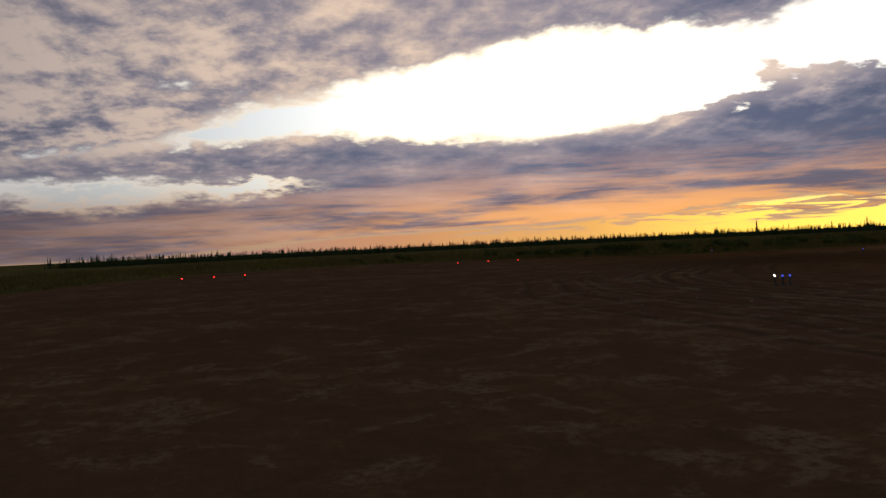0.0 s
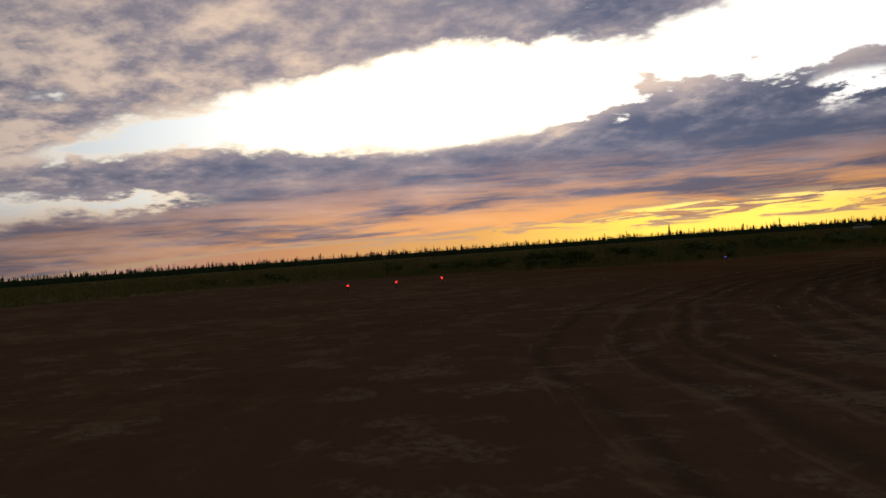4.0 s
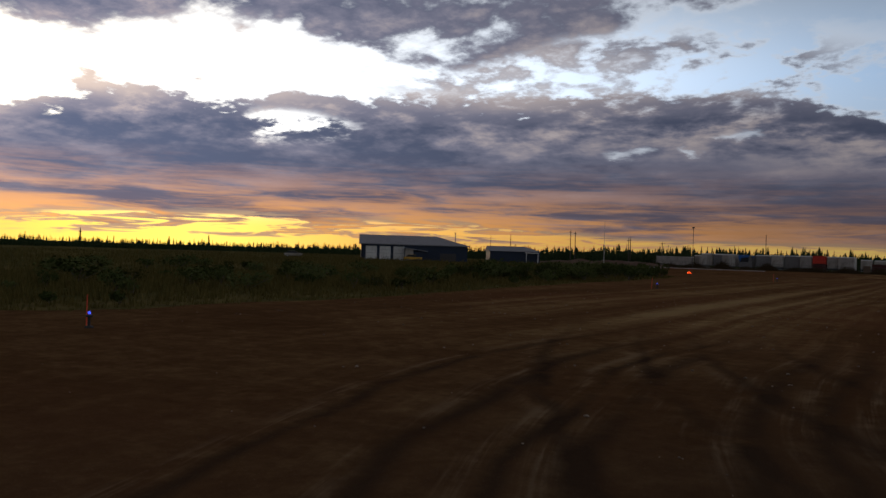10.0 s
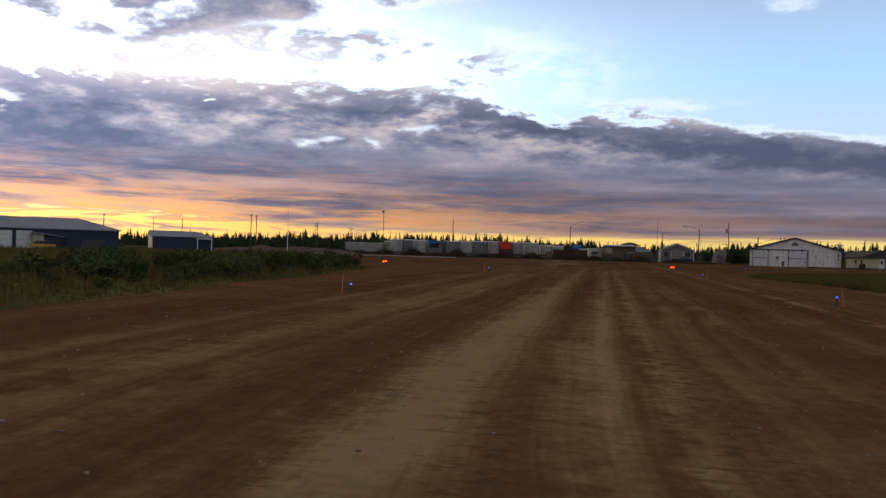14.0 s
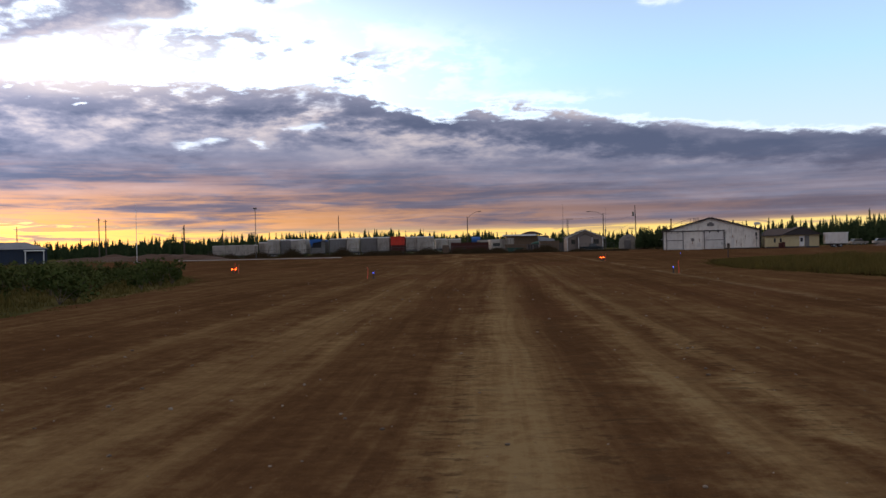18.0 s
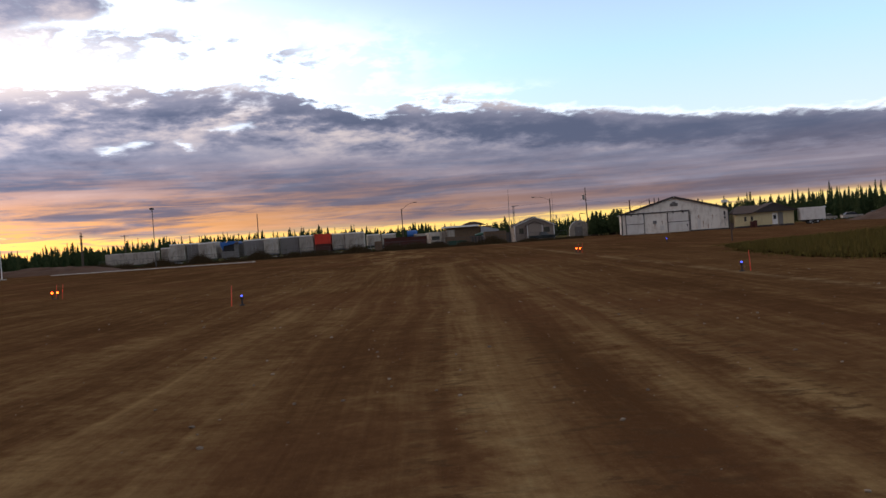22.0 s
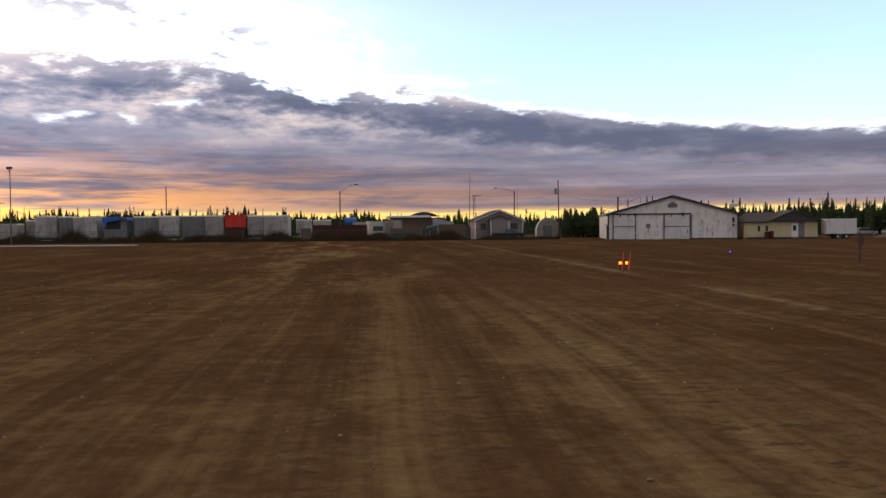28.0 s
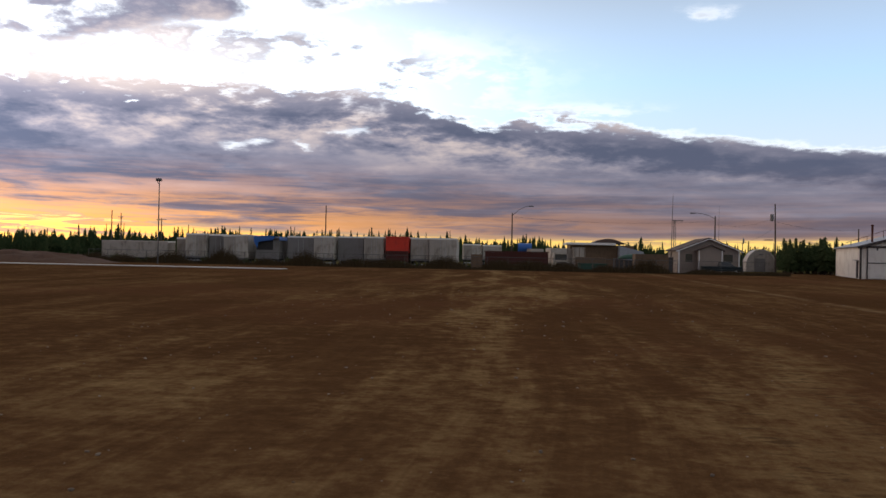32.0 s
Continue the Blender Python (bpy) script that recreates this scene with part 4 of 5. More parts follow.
def blue_hangar():
    """Dark blue workshop: right end of the roof is hipped."""
    t = thing("workshop", "dark blue metal workshop with dull grey roof and white overhead doors", "hangar", pose(-110.3, 102.8, 0, 0, 0, 38))
    L, D, E, A = 26.3, 15.0, 4.0, 6.3
    part("wall", block(0, L, 0, 0.25, 0, E), NAVY_CLAD, t, "dark blue ribbed front wall")
    part("wall", block(0, L, D - 0.25, D, 0, E), NAVY_CLAD, t)
    bm = bmesh.new()
    prof = [(0, 0), (D, 0), (D, E), (D / 2, A - 0.1), (0, E)]
    a = [bm.verts.new((0.0, y, z)) for y, z in prof]
    b = [bm.verts.new((0.25, y, z)) for y, z in prof]
    bm.faces.new(a)
    bm.faces.new(b[::-1])
    for i in range(5):
        bm.faces.new((a[i], b[i], b[(i + 1) % 5], a[(i + 1) % 5]))
    bmesh.ops.recalc_face_normals(bm, faces=bm.faces)
    part("wall", bm, NAVY_CLAD, t)
    part("wall", block(L - 0.25, L, 0.25, D - 0.25, 0, E), NAVY_CLAD, t)
    bm = bmesh.new()
    o = 0.5
    p = [bm.verts.new(c) for c in ((-o, -o, E), (L + o, -o, E), (L + o, D + o, E), (-o, D + o, E), (-o, D / 2, A), (L - 7.0, D / 2, A),
                                   (-o, -o, E - 0.2), (L + o, -o, E - 0.2), (L + o, D + o, E - 0.2), (-o, D + o, E - 0.2))]
    for f in ((0, 1, 5, 4), (1, 2, 5), (2, 3, 4, 5), (3, 0, 4), (9, 8, 7, 6), (6, 7, 1, 0), (7, 8, 2, 1), (8, 9, 3, 2), (9, 6, 0, 3)):
        bm.faces.new([p[i] for i in f])
    bmesh.ops.recalc_face_normals(bm, faces=bm.faces)
    part("roof", bm, DULL_ROOF, t, "dull grey metal roof")
    for x in (1.1, 4.5, 7.9):
        d = part("overhead_door", block(x, x + 2.7, -0.08, 0.0, 0.0, 3.4, bevel=0.02), DOOR_PANEL, t, "white overhead door")
        for k in range(1, 4):
            part("joint", block(x + 0.05, x + 2.65, -0.095, -0.08, k * 0.85 - 0.02, k * 0.85 + 0.02), GREY_PANEL, d)
    annex = part("annex", block(10.6, 15.8, -3.0, -0.01, 0, 2.3), NAVY_CLAD, t)
    part("annex_roof", prism([(10.3, 3.1), (16.2, 2.3), (16.2, 2.42), (10.3, 3.22)], -3.4, -0.02), GREY_ROOF, annex, "pale lean-to roof")
    part("annex_wall", block(10.6, 12.6, -3.05, -3.0, 0, 2.9), WHITE_PANEL, annex)
    part("panel", block(19.5, 23.5, -0.06, 0.0, 0.2, 2.0), DARK_TRIM, t)
    part("flue", bar((L - 2.4, 5.5, 4.9), (L - 2.4, 5.5, 7.3), 0.1), STEEL, t)
    part("flue_cap", bar((L - 2.4, 5.5, 7.2), (L - 2.4, 5.5, 7.45), 0.19), STEEL, t)
    return t


def blue_shed():
    t = thing("shed", "low dark blue shed with dull grey roof and white canopy", "shed", pose(-99.8, 150, 0, 0, 0, 36))
    L, D, E, A = 14.6, 9.0, 3.2, 4.7
    for q in ((0, L, 0, 0.2), (0, L, D - 0.2, D), (0, 0.2, 0.2, D - 0.2), (L - 0.2, L, 0.2, D - 0.2)):
        part("wall", block(*q, 0, E), NAVY_CLAD, t)
    bm = bmesh.new()
    o = 0.4
    p = [bm.verts.new(c) for c in ((-o, -o, E), (L + o, -o, E), (L + o, D + o, E), (-o, D + o, E), (-o, D / 2, A), (L - 3.5, D / 2, A))]
    for f in ((0, 1, 5, 4), (1, 2, 5), (2, 3, 4, 5), (3, 0, 4), (3, 2, 1, 0)):
        bm.faces.new([p[i] for i in f])
    bmesh.ops.recalc_face_normals(bm, faces=bm.faces)
    part("roof", bm, DULL_ROOF, t, "dull grey metal roof")
    part("canopy", block(L - 4.4, L - 0.6, -1.6, -0.02, 2.75, 3.0, bevel=0.03), WHITE_TRIM, t, "white entrance canopy")
    for x in (L - 4.2, L - 0.8):
        part("post", block(x - 0.08, x + 0.08, -1.5, -1.34, 0, 2.75), WHITE_TRIM, t)
    part("flue", bar((0.5, 3, 4.2), (0.5, 3, 7.8), 0.06), DARK_TRIM, t)
    return t


def flat_shop():
    """Low building behind the yard with a flat roof and a shallow domed part."""
    t = thing("warehouse", "low brown warehouse with a flat pale roof and a shallow dome", "building", pose(10.7, 226, 0))
    part("wall", block(0, 12, 0, 8, 0, 4.3), WOOD, t, "brown wall")
    part("roof", block(-0.8, 8.5, -1.2, 8.3, 4.31, 4.75, bevel=0.04), WHITE_TRIM, t, "pale flat roof edge")
    arc = [(4.0 + 6.6 * k / 12, 4.6 + 1.0 * math.sin(math.pi * k / 12)) for k in range(13)]
    part("dome_roof", prism(arc, 0.5, 7.5), BROWN_ROOF, t, "shallow rounded roof")
    part("lean_to", prism([(9.0, 0), (13.5, 0), (13.5, 3.2), (9.0, 4.2)], -2.5, -0.02), GREY_ROOF, t)
    return t


white_hangar()
office()
house()
arched_hut()
blue_hangar()
blue_shed()
flat_shop()

# ---- trailers, containers and trucks ----


def wheel(parent, x, y, r=0.5, w=0.28):
    t = part("wheel", bar((x - w / 2, y, r), (x + w / 2, y, r), r, r, 16), BLACK, parent)
    part("rim", bar((x - w / 2 - 0.01, y, r), (x + w / 2 + 0.01, y, r), r * 0.55, r * 0.55, 12), STEEL, t)
    return t


def trailer(label, m, W, H0, H1, L, skin, doors=True, frame=WHITE_TRIM, tarp=None, sill=GREY_PANEL):
    """A box trailer whose rear, with two doors, faces -y."""
    t = thing("trailer", label, "trailer", m, group="trailers parked in the yard")
    part("body", block(-W / 2, W / 2, 0, L, H0, H1, bevel=0.05), skin, t)
    part("rear_frame", block(-W / 2 - 0.02, W / 2 + 0.02, -0.06, -0.001, H1 - 0.22, H1 + 0.02, bevel=0.02), frame, t)
    part("sill", block(-W / 2 - 0.02, W / 2 + 0.02, -0.08, -0.001, H0 - 0.05, H0 + 0.22, bevel=0.02), sill, t)
    if doors:
        for s in (-1, 1):
            d = part("door", block(min(s * 0.02, s * (W / 2 - 0.06)), max(s * 0.02, s * (W / 2 - 0.06)), -0.05, -0.002, H0 + 0.24, H1 - 0.24, bevel=0.015), skin, t)
            part("lock_rod", bar((s * 0.35, -0.08, H0 + 0.2), (s * 0.35, -0.08, H1 - 0.2), 0.02, 0.02, 6), STEEL, d)
    part("chassis", block(-0.5, 0.5, 0.3, L - 0.5, H0 - 0.3, H0 - 0.002), BLACK, t)
    for y in (1.4, 2.7):
        for s in (-1, 1):
            wheel(t, s * (W / 2 - 0.25), y, min(0.5, H0 * 0.5))
    part("bumper", block(-W / 2 + 0.2, W / 2 - 0.2, 0.1, 0.25, 0.42, 0.55), STEEL, t)
    for s in (-1, 1):
        part("landing_leg", block(s * 0.8 - 0.08, s * 0.8 + 0.08, L - 2.2, L - 2.0, 0, H0 - 0.1), STEEL, t)
    if tarp:
        # black panel stands for the shaded inside; the body behind is solid
        part("opening", block(-W / 2 + 0.12, W / 2 - 0.9, -0.03, -0.002, H0 + 1.3, H1 - 0.35), BLACK, t, "black panel drawn as the shaded open top half")
        part("flap", prism([(-W / 2 - 0.25, H1 + 0.02), (W / 2 - 0.4, H1 + 0.02), (W / 2 - 0.9, H1 - 0.45), (-W / 2 + 0.5, H1 - 0.75), (-W / 2 + 0.35, H1 - 1.7), (-W / 2 - 0.1, H1 - 0.9)], -0.66, -0.60), tarp, t, "blue tarpaulin flap hanging in front")
        part("tarp", prism([(-W / 2 - 0.25, H1 - 0.75), (-W / 2 - 0.1, H1 + 0.06), (0, H1 + 0.16), (W / 2 + 0.1, H1 + 0.06), (W / 2 + 0.2, H1 - 0.5),
                            (W / 2 + 0.12, H1 - 0.5), (W / 2 + 0.03, H1 + 0.01), (-W / 2 - 0.03, H1 + 0.01), (-W / 2 - 0.17, H1 - 0.75)], -0.6, L * 0.5), tarp, t, "sagging blue tarpaulin")
    return t


trailer("long low white box trailer seen side-on in weeds", pose(-51.8, 187.8, 0, 0, -1, 88), 2.5, 0.7, 3.2, 10.5, WHITE_PANEL)
trailer("grey-white box trailer with closed rear doors", pose(-50.0, 188.6, 0, 0, 0, -4), 2.8, 0.9, 3.8, 12.0, WHITE_PANEL)
trailer("dirty white trailer with dented rear", pose(-47.0, 185.2, 0, 0, 0, 3), 3.0, 0.9, 4.4, 12.0, WHITE_PANEL)
trailer("dirty white trailer with a grey door half", pose(-43.9, 186.0, 0, 0, 0, 2), 2.7, 0.9, 4.35, 12.0, GREY_PANEL)
trailer("leaning white trailer patched with pale sheeting", pose(-40.6, 184.6, 0, 0, -3, 6), 3.5, 0.7, 4.3, 11.0, WHITE_PANEL)
trailer("open grey trailer under a blue tarpaulin", pose(-36.2, 185.2, 0, 0, 0, 5), 3.4, 0.9, 4.1, 11.0, GREY_PANEL, doors=False, tarp=BLUE_TARP)
trailer("grey trailer standing side-on behind the weeds", pose(-31.6, 186.6, 0, 0, 0, 4), 4.0, 0.9, 4.3, 12.0, GREY_PANEL)
trailer("white box trailer with closed rear doors", pose(-27.8, 185.0, 0, 0, 0, 3), 2.9, 1.0, 4.35, 12.5, WHITE_PANEL)
trailer("dull grey trailer with a plain rear", pose(-24.2, 186.8, 0, 0, 0, -5), 3.9, 0.9, 4.4, 12.5, GREY_PANEL, doors=False)
trailer("white box trailer with rear doors and weeds below", pose(-20.4, 184.8, 0, 0, 0, 2), 2.9, 1.0, 4.4, 12.5, WHITE_PANEL)
red = trailer("bright red box trailer with a dark lower half", pose(-17.0, 184.4, 0, 0, 0, 0), 3.3, 2.2, 4.45, 12.5, RED_PAINT, doors=False, frame=RED_PAINT, sill=RUST)
part("lower_box", block(-1.6, 1.6, 0.05, 12, 0.9, 2.16, bevel=0.03), RUST, red, "dark rusty lower half")
trailer("white trailer with a long grey sill", pose(-13.8, 185.2, 0, 0, 0, 2), 2.7, 1.1, 4.35, 12.5, WHITE_PANEL)
trailer("large clean white box trailer at the end of the row", pose(-10.4, 184.4, 0, 0, 0, 2), 3.9, 0.8, 4.35, 12.5, WHITE_PANEL)
trailer("far white box trailer behind the row", pose(-8.0, 222.0, 0, 0, 0, 4), 3.3, 1.1, 4.0, 10.0, WHITE_PANEL)
trailer("far white box trailer with pale side behind the row", pose(-4.2, 224.0, 0, 0, 0, 4), 3.6, 1.1, 3.9, 10.0, WHITE_PANEL)
trailer("white box trailer beside the office", pose(79.6, 166.2, 0, 0, 0, 76), 2.5, 0.75, 3.1, 4.4, DOOR_PANEL, doors=False)


def rust_container():
    t = thing("container", "long rusty red open-top container behind the fence", "container", pose(0.1, 185.4, 0, 0, 0, 1))
    part("wall", block(-4.5, 4.5, 0, 0.1, 0.1, 2.55, bevel=0.02), RUST, t)
    part("wall", block(-4.5, 4.5, 2.3, 2.4, 0.1, 2.55, bevel=0.02), RUST, t)
    for x in (-4.5, 4.4):
        part("wall", block(x, x + 0.1, 0.1, 2.3, 0.1, 2.55), RUST, t)
    part("floor", block(-4.5, 4.5, 0.1, 2.3, 0.0, 0.12), RUST, t)
    for k in range(19):
        part("rib", block(-4.45 + k * 0.49, -4.33 + k * 0.49, -0.06, -0.001, 0.2, 2.45), RUST, t)
    part("top_rail", block(-4.6, 4.6, -0.08, 0.12, 2.56, 2.7, bevel=0.02), RUST, t)
    return t


rust_container()


def pickup():
    t = thing("pickup_truck", "dark green pickup truck parked nose-in before the house", "car", pose(28.9, 186.2, 0, 0, 0, 90))
    part("body", prism([(-0.95, 0.45), (0.95, 0.45), (0.95, 1.05), (0.88, 1.12), (-0.88, 1.12), (-0.95, 1.05)], -2.7, 2.7), TRUCK_PAINT, t)
    cab = bmesh.new()
    lo = [cab.verts.new(c) for c in ((-0.86, -1.6, 1.13), (0.86, -1.6, 1.13), (0.86, 0.4, 1.13), (-0.86, 0.4, 1.13))]
    hi = [cab.verts.new(c) for c in ((-0.70, -0.9, 1.78), (0.70, -0.9, 1.78), (0.70, 0.25, 1.78), (-0.70, 0.25, 1.78))]
    cab.faces.new(hi)
    cab.faces.new(lo[::-1])
    for i in range(4):
        cab.faces.new((lo[i], lo[(i + 1) % 4], hi[(i + 1) % 4], hi[i]))
    part("cab", cab, PANE, t, "dark glass cab")
    part("roof_panel", block(-0.72, 0.72, -0.92, 0.27, 1.79, 1.84, bevel=0.02), TRUCK_PAINT, t)
    part("bonnet", prism([(-0.8, 0), (0.8, 0), (0.8, 0.06), (-0.8, 0.06)], 0, 1.2), TRUCK_PAINT, t, "raised dark bonnet").matrix_local = pose(0, -1.7, 1.2, -145, 0, 0)
    for y in (-1.75, 1.7):
        for x in (-0.82, 0.82):
            wheel(t, x, y, 0.38, 0.26)
    for s in (-1, 1):
        part("headlight", block(s * 0.7 - 0.14, s * 0.7 + 0.14, -2.73, -2.69, 0.78, 0.96, bevel=0.01), STEEL, t)
    part("bumper", block(-0.95, 0.95, -2.85, -2.71, 0.42, 0.62, bevel=0.03), STEEL, t)
    return t


pickup()


def box_truck(m, label, length=6.0):
    t = thing("box_truck", label, "truck", m)
    part("cargo_box", block(-1.2, 1.2, 1.9, length, 1.0, 3.3, bevel=0.05), WHITE_PANEL, t)
    cab = prism([(-1.1, 0.7), (1.1, 0.7), (1.1, 1.7), (0.95, 2.6), (-0.95, 2.6), (-1.1, 1.7)], 0.3, 1.85)
    part("cab", cab, WHITE_PANEL, t, "white cab")
    part("windscreen", block(-0.85, 0.85, 0.26, 0.30, 1.6, 2.4, bevel=0.01), PANE, t)
    part("bonnet", block(-0.9, 0.9, -0.8, 0.29, 0.7, 1.45, bevel=0.08), WHITE_PANEL, t)
    part("grille", block(-0.6, 0.6, -0.84, -0.8, 0.8, 1.3), DARK_TRIM, t)
    part("bumper", block(-1.1, 1.1, -1.0, -0.82, 0.45, 0.7, bevel=0.03), STEEL, t)
    for y in (-0.2, length - 1.2):
        for s in (-1, 1):
            wheel(t, s * 1.0, y, 0.45)
    return t


box_truck(pose(6.6, 188.0, 0, 0, 0, 8), "white box truck with its cab towards the fence")
box_truck(pose(4.6, 210.0, 0, 0, 0, 20), "white box truck standing among stored goods")


def tank():
    t = thing("storage_tank", "blue storage tank raised on a steel frame", "tank", pose(1.8, 214, 0))
    part("tank", bar((-1.2, 0, 3.4), (1.2, 0, 3.4), 0.85, 0.85, 18), BLUE_TARP, t)
    for x in (-0.9, 0.9):
        for y in (-0.5, 0.5):
            part("leg", block(x - 0.06, x + 0.06, y - 0.06, y + 0.06, 0, 2.8), STEEL, t)
    return t


tank()


def boat():
    t = thing("covered_boat", "upturned boat under a dark green cover on trestles", "boat", pose(17.6, 189.5, 0, 0, 0, 78))
    bm = bmesh.new()
    rings = []
    for k in range(9):
        s = -2.6 + 5.2 * k / 8
        w = 1.05 * math.sqrt(max(0.03, 1 - (s / 2.75) ** 2))
        rings.append([bm.verts.new((w * math.cos(math.pi * j / 8), s, 1.9 + 0.75 * w * math.sin(math.pi * j / 8))) for j in range(9)])
    for a, b in zip(rings, rings[1:]):
        for j in range(8):
            bm.faces.new((a[j], a[j + 1], b[j + 1], b[j]))
    bm.faces.new(rings[0][::-1])
    bm.faces.new(rings[-1])
    for a, b in zip(rings, rings[1:]):
        bm.faces.new((a[0], b[0], b[8], a[8]))
    bmesh.ops.recalc_face_normals(bm, faces=bm.faces)
    part("hull", bm, GREEN_PAINT, t, "dark green covered hull", smooth=True)
    for y in (-1.6, 1.6):
        part("trestle", block(-0.9, 0.9, y - 0.08, y + 0.08, 1.7, 1.9), WOOD, t)
        for x in (-0.8, 0.8):
            part("leg", block(x - 0.06, x + 0.06, y - 0.06, y + 0.06, 0, 1.7), WOOD, t)
    return t


boat()


def crate(x, y, w, d, h, mat, label, turn=0):
    t = thing("crate", label, "crate", pose(x, y, 0, 0, 0, turn), group="crates and boxes in the yard")
    part("body", block(-w / 2, w / 2, -d / 2, d / 2, 0.1, h, bevel=0.03), mat, t)
    for s in (-1, 0, 1):
        part("runner", block(s * w * 0.4 - 0.06, s * w * 0.4 + 0.06, -d / 2, d / 2, 0, 0.1), WOOD, t)
        part("batten", block(s * w * 0.45 - 0.05, s * w * 0.45 + 0.05, -d / 2 - 0.03, -d / 2 - 0.001, 0.12, h - 0.05), WOOD, t)
    part("lid", block(-w / 2 - 0.05, w / 2 + 0.05, -d / 2 - 0.05, d / 2 + 0.05, h, h + 0.06, bevel=0.01), mat, t)
    return t


crate(10.6, 186.5, 4.2, 2.0, 2.0, WOOD, "large weathered wooden crate")
crate(10.8, 184.9, 4.0, 0.9, 1.15, GREEN_PAINT, "green painted low box before the crate")
crate(19.0, 186.2, 4.6, 2.2, 2.6, WOOD, "large brown wooden crate behind the fence", 2)
crate(14.4, 184.8, 1.3, 1.2, 1.9, DARK_TRIM, "dark stacked drums and boxes")
crate(15.8, 185.5, 1.2, 1.2, 1.7, DARK_TRIM, "dark wooden box behind the fence")
crate(7.0, 185.4, 2.4, 1.2, 1.1, GREY_PANEL, "grey metal box by the fence")
crate(-5.6, 186.0, 1.6, 1.6, 2.1, WOOD, "tan wooden box beside the white trailer")
crate(22.0, 190.0, 1.5, 1.5, 2.2, DARK_TRIM, "dark box next to the house", 10)
crate(11.0, 210.0, 2.0, 1.6, 3.6, WHITE_PANEL, "tall white box among stored goods")
crate(9.0, 212.0, 2.2, 1.8, 3.4, WHITE_PANEL, "white box with a small window", 5)

# ---- fence along the apron ----


def yard_fence():
    t = thing("fence", "low chain-link fence with thin steel posts along the yard", "fence", pose(0, 182.6, 0))
    xs = [-62 + 2.9 * k for k in range(34)]
    for x in xs:
        part("post", bar((x, 0, 0), (x, 0, 1.85), 0.04, 0.04, 6), OLD_STEEL, t)
    part("top_rail", bar((xs[0], 0, 1.83), (xs[-1], 0, 1.83), 0.028, 0.028, 6), OLD_STEEL, t)
    for z in (0.15, 0.75, 1.3):
        part("wire", bar((xs[0], -0.03, z), (xs[-1], -0.03, z), 0.010, 0.010, 4), OLD_STEEL, t)
    verts, faces = [], []
    x = xs[0]
    while x < xs[-1] - 2:
        for s in (-1, 1):
            a, b = (x if s > 0 else x + 1.8), (x + 1.8 if s > 0 else x)
            i = len(verts)
            verts += [(a - 0.0025, 0.0, 0.02), (a + 0.0025, 0.0, 0.02), (b + 0.0025, 0.0, 1.82), (b - 0.0025, 0.0, 1.82)]
            faces.append((i, i + 1, i + 2, i + 3))
        x += 0.16
    mesh = sheet("wire_mesh", verts, faces, OLD_STEEL)
    mesh.parent = t
    return t


yard_fence()

# ---- poles, masts and street lamps ----


def street_lamp(x, y, h, arm_x, label, arm_rise=0.9):
    t = thing("street_lamp", label, "street lamp", pose(x, y, 0), group="wooden lamp poles")
    part("pole", bar((0, 0, 0), (0, 0, h), 0.17, 0.11, 10), POLE_WOOD, t)
    bm = bmesh.new()
    pts = [(0, h - 0.5), (arm_x * 0.35, h + arm_rise * 0.35), (arm_x * 0.75, h + arm_rise * 0.9), (arm_x, h + arm_rise)]
    for (a, b), (c, d) in zip(pts, pts[1:]):
        rod(bm, (a, 0, b), (c, 0, d), 0.045, 0.04, 6)
    arm = part("arm", bm, OLD_STEEL, t, "curved steel bracket arm")
    s = 1 if arm_x > 0 else -1
    head = bmesh.new()
    box(head, min(arm_x, arm_x + s * 0.9), max(arm_x, arm_x + s * 0.9), -0.16, 0.16, h + arm_rise - 0.12, h + arm_rise + 0.08, bevel=0.05)
    part("lamp_head", head, OLD_STEEL, arm, "unlit lamp head")
    return t


street_lamp(-0.5, 227.5, 10.3, 3.2, "street lamp on a wooden pole with a long arm", 1.4)
street_lamp(39.8, 234.0, 10.6, -4.0, "street lamp on a wooden pole with a curved arm", 0.6)


def wood_pole(x, y, h, label, arms=(), lean=0.0):
    t = thing("utility_pole", label, "utility pole", pose(x, y, 0, 0, lean, 0), group="utility poles")
    part("pole", bar((0, 0, 0), (0, 0, h), 0.16, 0.10, 10), POLE_WOOD, t)
    for z, w in arms:
        a = part("crossarm", block(-w / 2, w / 2, -0.16, -0.08, z - 0.06, z + 0.06, bevel=0.01), POLE_WOOD, t)
        for s in (-0.9, -0.4, 0.4, 0.9):
            part("insulator", bar((s * w / 2, -0.12, z + 0.06), (s * w / 2, -0.12, z + 0.22), 0.045, 0.03, 6), WHITE_TRIM, a)
    return t


p = wood_pole(45.7, 215.6, 12.0, "tall leaning utility pole with a transformer can", lean=-1.2)
part("transformer", bar((-0.55, 0, 9.0), (-0.55, 0, 10.2), 0.30, 0.30, 12), GREY_PANEL, p, "grey transformer can")
part("bracket", block(-0.5, 0.0, -0.05, 0.05, 9.5, 9.6), STEEL, p)
part("crossarm", block(-1.9, -0.4, -0.1, 0.0, 5.6, 5.75, bevel=0.01), POLE_WOOD, p)
wood_pole(-39.8, 237.7, 11.8, "plain wooden pole above the trailers")
wood_pole(-91.9, 190.6, 10.7, "one of two wooden poles standing close together", ((10.2, 0.9),))
wood_pole(-91.1, 192.6, 10.4, "one of two wooden poles standing close together", ((9.9, 0.9),))
wood_pole(-88.6, 241.0, 10.2, "wooden pole before the spruce wood")
wood_pole(-95.0, 258.0, 10.4, "wooden pole with a short side arm", ((9.4, 1.2),))
